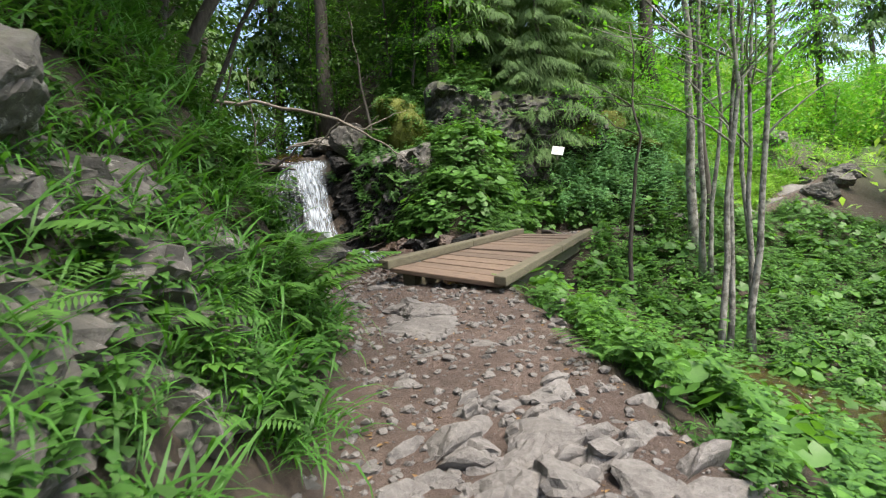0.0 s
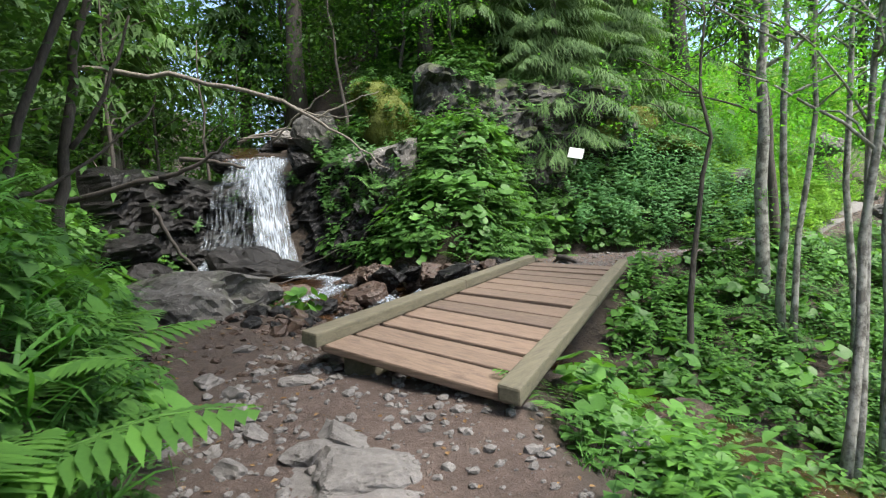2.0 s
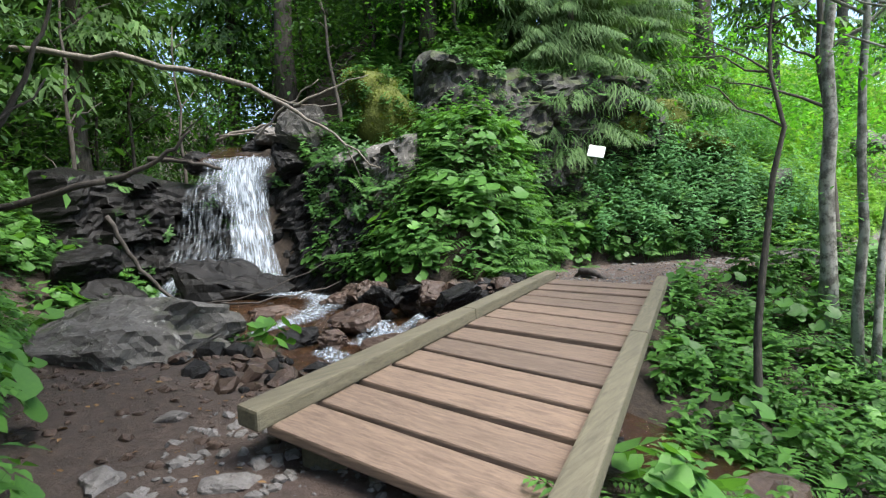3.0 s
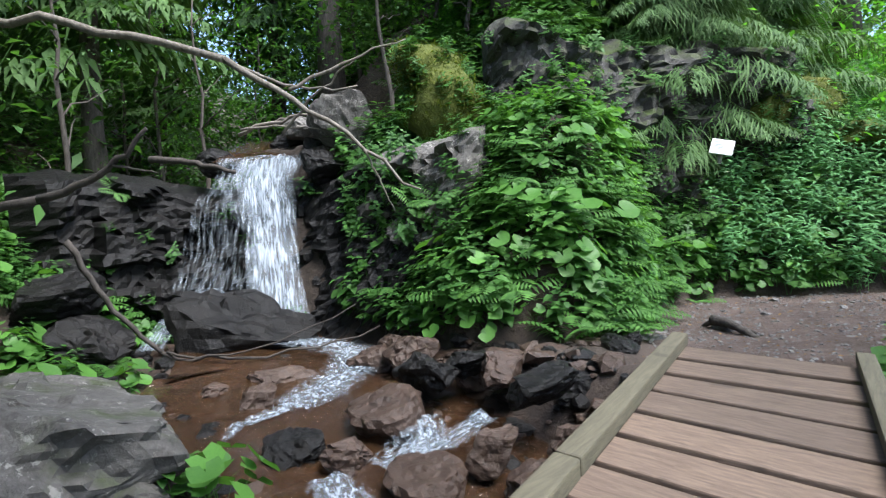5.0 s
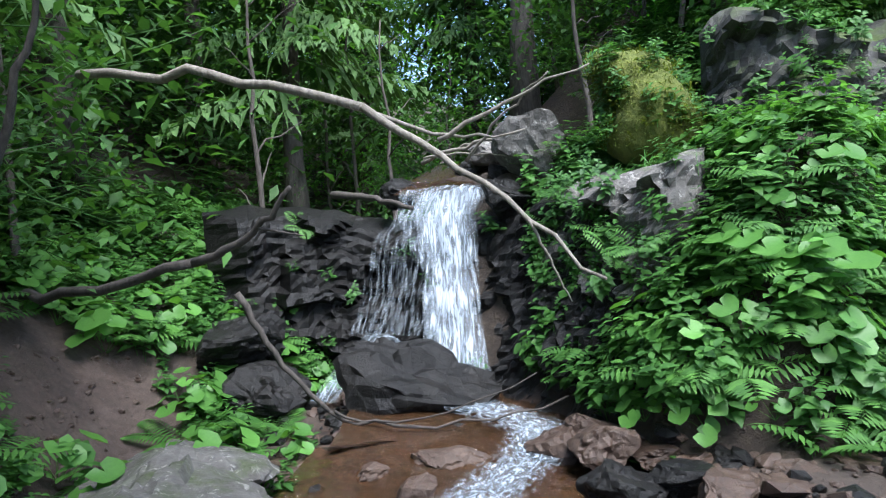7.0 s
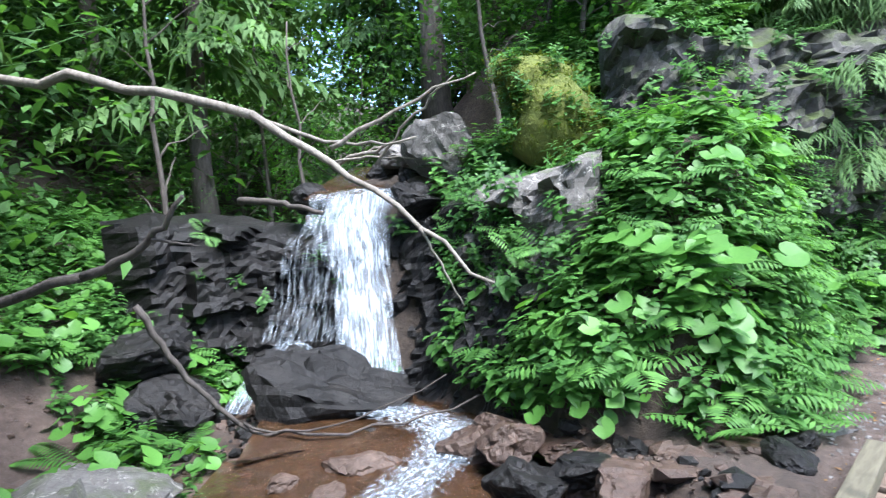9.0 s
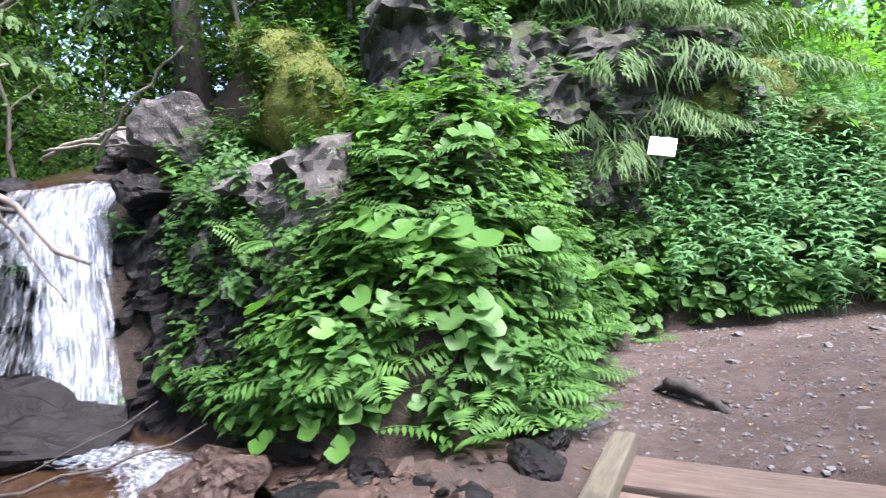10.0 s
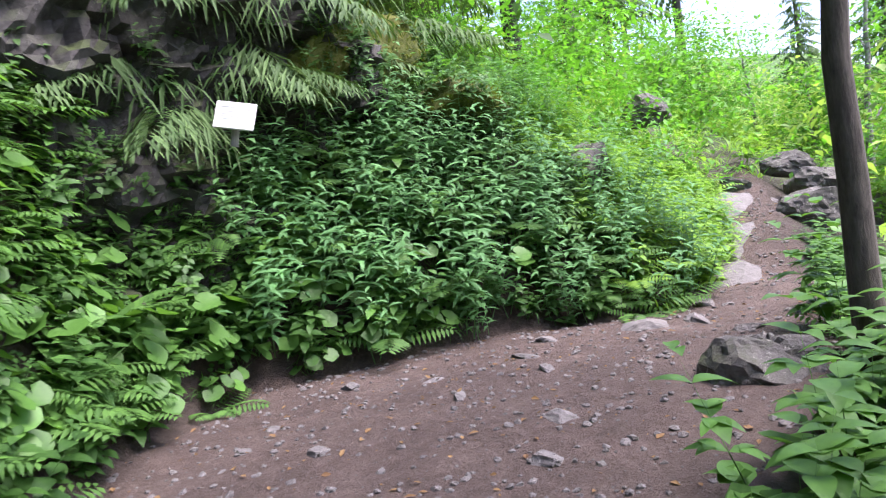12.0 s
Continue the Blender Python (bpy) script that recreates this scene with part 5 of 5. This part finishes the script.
cover(19000, (-3.3, 8.5, 12.3, 20.5), 5, (
    ("herbs", HERBS, 0.0, 0.32, 0.95, LEAF_HERB, "dense green leafy herbs on the steep bank", SHADY),
    ("round_leaved_plants", ROUNDS, 0.32, 0.47, 0.85, LEAF_ROUND, "bright round-leaved plants on the steep bank", LUSH),
    ("broad_herbs", HERBS_BIG, 0.47, 0.53, 0.7, LEAF_ROUND, "broad-leaved bright green herbs on the steep bank", LUSH),
    ("tall_stems", LANCES, 0.44, 0.64, 1.15, LEAF_BLUE, "tall narrow-leaved stems below the sign", SUNNY),
    ("ferns", FERNS, 0.64, 0.71, 0.8, LEAF_FERN, "light green ferns on the steep bank", SHADY),
    ("grass", GRASSES, 0.71, 0.78, 0.8, LEAF_GRASS, "grass tufts on the steep bank", SHADY),
    ("small_plants", SMALL, 0.76, 1.01, 1.1, LEAF_HERB, "low plants on the steep bank", SHADY),
    ("meadow_herbs", HERBS, 0.0, 0.36, 0.8, LEAF_MEADOW_SUN, "yellow-green leafy herbs on the open slope", MEADOW),
    ("meadow_ferns", FERNS, 0.36, 0.41, 0.7, LEAF_MEADOW_SUN, "yellow-green ferns on the open slope", MEADOW),
    ("meadow_grass", GRASSES, 0.41, 0.85, 0.8, LEAF_MEADOW_SUN, "bright grass on the open slope", MEADOW)))
cover(20000, (0.3, 11, -2, 17), 6, (
    ("herbs", HERBS, 0.0, 0.36, 0.85, LEAF_ROUND, "green leafy herbs below the path", DOWN),
    ("round_leaved_plants", ROUNDS, 0.36, 0.44, 0.9, LEAF_ROUND, "round-leaved plants below the path", DOWN),
    ("ferns", FERNS, 0.44, 0.48, 0.8, LEAF_FERN, "ferns below the path", DOWN),
    ("grass", GRASSES, 0.52, 0.62, 0.8, LEAF_GRASS, "grass tufts below the path", DOWN),
    ("small_plants", SMALL, 0.62, 1.01, 1.1, LEAF_HERB, "low plants below the path", DOWN)))

# wider, coarser cover farther off
s = scatter(11000, (-24, 34, -5, 42), 8)
x, y = s["x"], s["y"]
out = (x < -8) | (x > 11) | (y > 20) | (y < -2)
u = s["rs"].uniform(0, 1, len(x))
plants("far_herbs", HERBS, s, out & (u < 0.62) & (x < 3), 2.0, LEAF_HERB, "green undergrowth farther up the forest slopes")
# same herbs from x = 3 on, in the sun-lightened leaf colour
plants("far_herbs", HERBS, s, out & (u < 0.62) & (x >= 3), 1.7, LEAF_MEADOW_SUN, "bright undergrowth on the sunny slopes")
plants("far_grass", GRASSES, s, out & (u > 0.62) & (x > 2), 2.0, LEAF_MEADOW_SUN, "grass on the far sunny slope")

# larger single plants that stand out
def leafy_plant(seed, x, y, size):
    """A tall herb: stems with pairs of toothed leaves, each leaf a part of its stem."""
    r = random.Random(seed)
    ob = tagged(new("leafy_plant"), "tall leafy green plant at the path edge", "plant", "leafy plants")
    ob.matrix_world = pose(x, y, ground_at(x, y), 0, 0, r.uniform(0, 360)) @ Matrix.Scale(size, 4)
    for k in range(5):
        a, lean, h = r.uniform(0, 6.28), r.uniform(0.1, 0.45), r.uniform(0.45, 0.8)
        base = Vector((r.uniform(-0.12, 0.12), r.uniform(-0.12, 0.12), -0.03))
        top = base + Vector((math.cos(a) * lean * h, math.sin(a) * lean * h, h))
        st = Shape()
        st.stalk(base, top, 0.005)
        stem = add_mesh("stem", *st.mats(), LEAF_HERB, ob, True)
        for p in range(6):
            t = 0.25 + 0.75 * p / 5
            for q in (0, math.pi):
                ang = a + p * 1.57 + q + r.uniform(-0.3, 0.3)
                L = 0.2 * (1.15 - 0.55 * t) * r.uniform(0.8, 1.2)
                lf = Shape()
                way = Vector((math.cos(ang), math.sin(ang), r.uniform(0.1, 0.5))).normalized()
                root = base.lerp(top, t)
                lf.blade(root, way, L, L * 0.52, r.uniform(0.2, 0.5), 0.22, 5)
                if p < 4:
                    side = way.cross(Vector((0, 0, 1))).normalized()
                    for w in (1, -1):
                        lf.blade(root + way * L * 0.25, way + side * w * 0.9, L * 0.62, L * 0.3, 0.35, 0.2, 4)
                add_mesh("leaf", *lf.mats(), LEAF_ROUND, stem, True)
    return ob


def fern_plant(seed, x, y, size, fronds=8):
    """A fern whose fronds are parts of it."""
    r = random.Random(seed)
    ob = tagged(new("fern"), "large light green fern with arching fronds", "fern", "ferns")
    ob.matrix_world = pose(x, y, ground_at(x, y), 0, 0, r.uniform(0, 360)) @ Matrix.Scale(size, 4)
    for k in range(fronds):
        fr = add_mesh("frond", *fern(seed * 10 + k, 1, 0.62, 18), LEAF_FERN, ob, True)
        fr.matrix_local = pose(0, 0, 0, r.uniform(-6, 6), r.uniform(-6, 6), 360 * k / fronds)
    return ob


def butterbur(seed, x, y, size, leaves=7):
    """A plant of broad round leaves, each with its stalk."""
    r = random.Random(seed)
    ob = tagged(new("butterbur"), "broad round-leaved plant growing on the damp bank", "plant", "broad-leaved plants")
    ob.matrix_world = pose(x, y, ground_at(x, y), 0, 0, r.uniform(0, 360)) @ Matrix.Scale(size, 4)
    for k in range(leaves):
        a, d = k * 2.4 + r.uniform(-0.4, 0.4), 0.38 * r.uniform(0.3, 1.0)
        c = Vector((math.cos(a) * d, math.sin(a) * d, r.uniform(0.12, 0.36)))
        sh = Shape()
        sh.disc(c, (math.cos(a) * 0.55 + r.uniform(-0.2, 0.2), math.sin(a) * 0.55 + r.uniform(-0.2, 0.2), 1), 0.125 * r.uniform(0.7, 1.2), a + math.pi, 14)
        leaf = add_mesh("leaf", *sh.mats(), LEAF_ROUND, ob, True)
        st = Shape()
        st.stalk((0, 0, 0), c - Vector((0, 0, 0.03)), 0.004)
        add_mesh("stalk", *st.mats(), LEAF_HERB, leaf, True)


def flower(name, x, y, z, colour, petals, size, label):
    ob = tagged(new(name), label, "flower")
    ob.location = (x, y, z)
    st = Shape()
    st.stalk((0.02, 0.02, -0.35), (0, 0, 0), 0.004)
    add_mesh("stem", *st.mats(), LEAF_HERB, ob, True)
    for k in range(petals):
        a = 6.2832 * k / petals
        sh = Shape()
        sh.blade((0, 0, 0), (math.cos(a), math.sin(a) - 0.3, 0.35), size, size * 0.55, 0.1, 0.2, 2)
        add_mesh("petal", *sh.mats(), colour, ob, True)


YELLOW, PINK = plain("yellow_petal", (0.75, 0.45, 0.01), 0.6), plain("pink_petal", (0.5, 0.12, 0.4), 0.6)
CREAM = plain("cream_petal", (0.5, 0.5, 0.36), 0.6)
for x, y, z in ((-0.66, 1.95, 0.12), (-0.88, 1.9, 0.04), (-0.86, 1.8, -0.12), (-0.8, 1.78, -0.13)):
    flower("yellow_flower", x, y, z, YELLOW, 7, 0.03, "small yellow flower on the grassy bank")
for x, y, z in ((0.12, 15.7, 2.1), (0.25, 15.75, 1.95), (0.2, 15.72, 1.85)):
    flower("pink_flower", x, y, z, PINK, 8, 0.05, "pink wild flower among the leafy plants")
for x, y, z in ((1.55, 16.2, 1.75), (-1.2, 13.1, 2.35), (-0.9, 13.2, 2.2)):
    flower("cream_flower", x, y, z, CREAM, 10, 0.06, "cream-coloured flower head above the leaves")
r = random.Random(77)
for k, (x, y, sc) in enumerate(((-0.7, 3.7, 1.3), (-0.83, 4.25, 1.5), (-1.1, 4.75, 1.2), (-1.35, 12.35, 0.35), (-1.05, 12.3, 0.35), (-5.3, 11.3, 1.0), (-5.7, 12.2, 1.0), (-4.9, 11.9, 0.9), (0.1, 13.6, 1.0), (1.0, 16.7, 1.0), (0.5, 15.9, 1.1), (5.9, 14.0, 1.2), (6.3, 14.7, 1.1), (1.3, 16.9, 1.2))):
    fern_plant(300 + k, x, y, sc)
for k, (x, y, sc) in enumerate(((-0.3, 13.1, 1.1), (0.0, 13.8, 1.2), (-0.7, 13.0, 1.1), (0.5, 15.4, 1.2), (0.9, 16.3, 1.2), (2.6, 16.7, 1.1), (3.6, 16.75, 1.1), (-5.6, 11.6, 1.1), (-5.9, 12.6, 1.2), (-6.4, 11.2, 1.1), (1.9, 16.7, 1.0), (-1.4, 13.0, 1.0))):
    butterbur(400 + k, x, y, sc)
for k, (x, y, sc) in enumerate(((3.0, 12.75, 1.0), (3.35, 12.9, 1.1), (3.7, 13.2, 1.0), (4.3, 13.5, 1.1), (4.9, 14.5, 1.1), (-0.5, 2.4, 0.7), (-0.7, 1.8, 0.8), (2.2, 5.2, 1.0), (1.5, 6.0, 0.9), (1.8, 8.2, 1.0))):
    leafy_plant(500 + k, x, y, sc)

# ---- loose gravel, bits and leaf litter on the path ----
rs = np.random.RandomState(31)
PEBBLES = []
for k in range(4):
    bm = bmesh.new()
    bmesh.ops.create_icosphere(bm, subdivisions=1, radius=1.0)
    rr = random.Random(600 + k)
    cuts = [(Vector((rr.gauss(0, 1), rr.gauss(0, 1), rr.gauss(0, 1))).normalized(), rr.uniform(0.4, 0.75)) for _ in range(6)]
    for v in bm.verts:
        for n, h in cuts:
            d = v.co.dot(n)
            if d > h:
                v.co -= n * (d - h)
        v.co.z *= 0.6
    bm.verts.index_update()
    PEBBLES.append(([tuple(v.co) for v in bm.verts], [tuple(v.index for v in f.verts) for f in bm.faces]))
    bm.free()


def strew(name, shapes, n, box, seed, lo, hi, material, label, power=3.0, need=0.5):
    rs = np.random.RandomState(seed)
    x, y = rs.uniform(box[0], box[1], n), rs.uniform(box[2], box[3], n)
    _, dirt, wet, _ = land(x, y)
    k = (dirt > need) & (wet < 0.3)
    x, y = x[k], y[k]
    z = surface(x, y)
    pick = rs.randint(0, len(shapes), len(x))
    groups = []
    for i, (v, f) in enumerate(shapes):
        j = pick == i
        size = lo + (hi - lo) * rs.uniform(0, 1, j.sum()) ** power
        groups.append((v, f, matrices(np.stack([x[j], y[j], z[j] + size * 0.1], -1), size, rs.uniform(0, 6.28, j.sum()), rs.uniform(0, 6.28, j.sum()), rs.uniform(0, 0.5, j.sum())), 0))
    tagged(new(name, merged(name, groups, [material], False)), label, "stones", kind="stuff")


strew("gravel", PEBBLES, 8500, (-2.2, 2.2, 0, 8), 1, 0.005, 0.06, ROCK_PATH, "loose grey gravel on the earth path")
strew("gravel", PEBBLES, 17000, (-1, 9, 12, 20), 2, 0.004, 0.034, ROCK_PATH, "loose gravel on the earth path past the bridge")
strew("gravel", PEBBLES, 5000, (-6.5, 0, 7, 14), 5, 0.008, 0.06, ROCK_RUST, "brown gravel on the stream bank", need=0.25)
BITS = []
for k in range(3):
    sh = Shape()
    sh.blade((0, 0, 0.02), (1, 0.1 * k, 0.05), 1.0, 0.5, 0.1, 0.3, 2)
    BITS.append(sh.mats())
DRY = leaf_material("dry_leaf", (0.12, 0.06, 0.025), (0.32, 0.2, 0.09), 0.7, 0.3)
strew("leaf_litter", BITS, 9000, (-5, 8, 0, 20), 3, 0.015, 0.06, DRY, "small dry brown leaves on the ground", 1.5, 0.3)
strew_wet = np.random.RandomState(41)
gx, gy = strew_wet.uniform(-6, 4, 5000), strew_wet.uniform(7, 14, 5000)
gd, gl, gs = stream_at(gx, gy)
kb = (gy - 6.32) / 5.75
ok = ~((kb > -0.05) & (gx > -0.95 + 1.39 * kb)) & (gd < 1.75) & (gd > 0.25) & (gy < 13.2)
gx, gy, gd = gx[ok], gy[ok], gd[ok]
gz = surface(gx, gy)
size = 0.03 + 0.12 * strew_wet.uniform(0, 1, len(gx)) ** 2.2
pick = strew_wet.randint(0, 4, len(gx))
tagged(new("stream_stones", merged("stream_stones", [(PEBBLES[i][0], PEBBLES[i][1], matrices(np.stack([gx, gy, gz + size * 0.25], -1)[pick == i], size[pick == i], strew_wet.uniform(0, 6.28, (pick == i).sum()), strew_wet.uniform(0, 6.28, (pick == i).sum()), strew_wet.uniform(0, 0.6, (pick == i).sum())), i % 2) for i in range(4)], [ROCK_RUST, ROCK_WET], False)), "small dark wet stones along the stream", "stones", kind="stuff")

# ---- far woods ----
# far leaves with the sunlight put into a much lighter colour
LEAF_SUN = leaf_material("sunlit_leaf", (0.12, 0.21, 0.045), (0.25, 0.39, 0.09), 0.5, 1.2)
FAR_TWIGS = [twig_leaves(700 + k, 22, 0.36, 0.13) for k in range(3)]


def woods(name, n, box, seed, low, high, size, material, label):
    """Foliage of a distant wood: leaf sprays in clumps over a stretch of ground."""
    rs = np.random.RandomState(seed)
    m = n // 14
    cx, cy, ch = rs.uniform(box[0], box[1], m), rs.uniform(box[2], box[3], m), rs.uniform(low, high, m)
    x, y = np.repeat(cx, 14) + rs.normal(0, 0.75, m * 14), np.repeat(cy, 14) + rs.normal(0, 0.75, m * 14)
    z = surface(x, y) + np.clip(np.repeat(ch, 14) + rs.normal(0, 0.6, m * 14), 0.2, None)
    pick = rs.randint(0, 3, m * 14)
    p = np.stack([x, y, z], -1)
    groups = [(v, f, matrices(p[pick == k], size * rs.uniform(0.7, 1.3, (pick == k).sum()), rs.uniform(0, 6.28, (pick == k).sum()), rs.uniform(0, 6.28, (pick == k).sum()), rs.uniform(0, 0.6, (pick == k).sum())), 0) for k, (v, f) in enumerate(FAR_TWIGS)]
    tagged(new(name, merged(name, groups, [material])), label, "trees", kind="stuff")


woods("far_woods", 3400, (-22, 5, 20, 31), 1, 0.3, 9.0, 1.7, LEAF_SHADE, "dim green foliage of the forest beyond the waterfall")
woods("far_woods", 2600, (-19, -8, 2, 21), 2, 0.3, 9.0, 1.7, LEAF_SHADE, "dim green foliage of the forest up the slope")
woods("far_woods", 700, (-8.5, 0, 17, 21), 5, 0.2, 3.5, 0.9, LEAF_SHADE, "leafy young growth above the waterfall")
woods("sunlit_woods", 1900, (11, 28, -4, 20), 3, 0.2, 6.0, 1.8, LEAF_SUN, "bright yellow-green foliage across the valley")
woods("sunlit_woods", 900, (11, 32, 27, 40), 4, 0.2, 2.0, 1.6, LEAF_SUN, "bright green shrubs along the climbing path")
woods("slope_bushes", 420, (2.5, 8.5, 18.5, 24), 6, 0.1, 1.6, 0.8, LEAF_TREE, "light green bushes on the open slope")

# ---- plants on the rock faces, moss on the cushions ----
fs = np.array(FACE_SPOTS)
frs = np.random.RandomState(91)
for name, shapes, lo, hi, size, mat, label in (("ledge_herbs", HERBS, 0.0, 0.4, 0.7, LEAF_HERB, "leafy herbs rooted in the rock ledges"), ("ledge_plants", SMALL, 0.4, 0.8, 1.0, LEAF_HERB, "small plants in the rock cracks"), ("ledge_ferns", FERNS, 0.8, 0.9, 0.5, LEAF_FERN, "small ferns on the rock face"), ("ledge_grass", GRASSES, 0.9, 1.01, 0.7, LEAF_GRASS, "grass hanging from the rock face")):
    q = fs[(fs[:, 3] >= lo) & (fs[:, 3] < hi)]
    pick = frs.randint(0, len(shapes), len(q))
    groups = []
    for k, (v, f) in enumerate(shapes):
        p = q[pick == k][:, :3]
        n = len(p)
        groups.append((v, f, matrices(p, size * frs.uniform(0.6, 1.2, n), frs.uniform(0, 6.28, n), frs.normal(-1.4, 0.4, n), frs.uniform(0.3, 0.8, n)), 0))
    tagged(new(name, merged(name, groups, [mat])), label, "plants", kind="stuff")
LEAF_MOSS = leaf_material("moss_tips", (0.04, 0.07, 0.008), (0.13, 0.155, 0.02), 0.7, 0.6)
TUFTS = [grass(800 + k, 6, 0.1, 0.09) for k in range(3)]
for ob in [o for o in scene.objects if o.name.startswith("moss_cushion")]:
    co = np.empty(len(ob.data.vertices) * 3, np.float32)
    ob.data.vertices.foreach_get("co", co)
    M = np.array(ob.matrix_basis)
    p = co.reshape(-1, 3) @ M[:3, :3].T + M[:3, 3]
    p = p[(co.reshape(-1, 3)[:, 2] > -0.45)]
    p = p + frs.normal(0, 0.02, p.shape)
    pick = frs.randint(0, 3, len(p))
    groups = [(v, f, matrices(p[pick == k], frs.uniform(0.7, 1.4, (pick == k).sum()), frs.uniform(0, 6.28, (pick == k).sum()), frs.uniform(0, 6.28, (pick == k).sum()), frs.uniform(0, 0.7, (pick == k).sum())), 0) for k, (v, f) in enumerate(TUFTS)]
    q = p[frs.uniform(0, 1, len(p)) < 0.07]
    groups.append((SMALL[0][0], SMALL[0][1], matrices(q, frs.uniform(0.7, 1.4, len(q)), frs.uniform(0, 6.28, len(q)), frs.uniform(-2.4, -0.7, len(q)), frs.uniform(0.1, 0.8, len(q))), 1))
    fluff = new("moss_fluff", merged("moss_fluff", groups, [LEAF_MOSS, LEAF_HERB]))
    fluff.parent = ob
    fluff.matrix_parent_inverse = ob.matrix_basis.inverted()
    fluff["kind"] = "stuff"
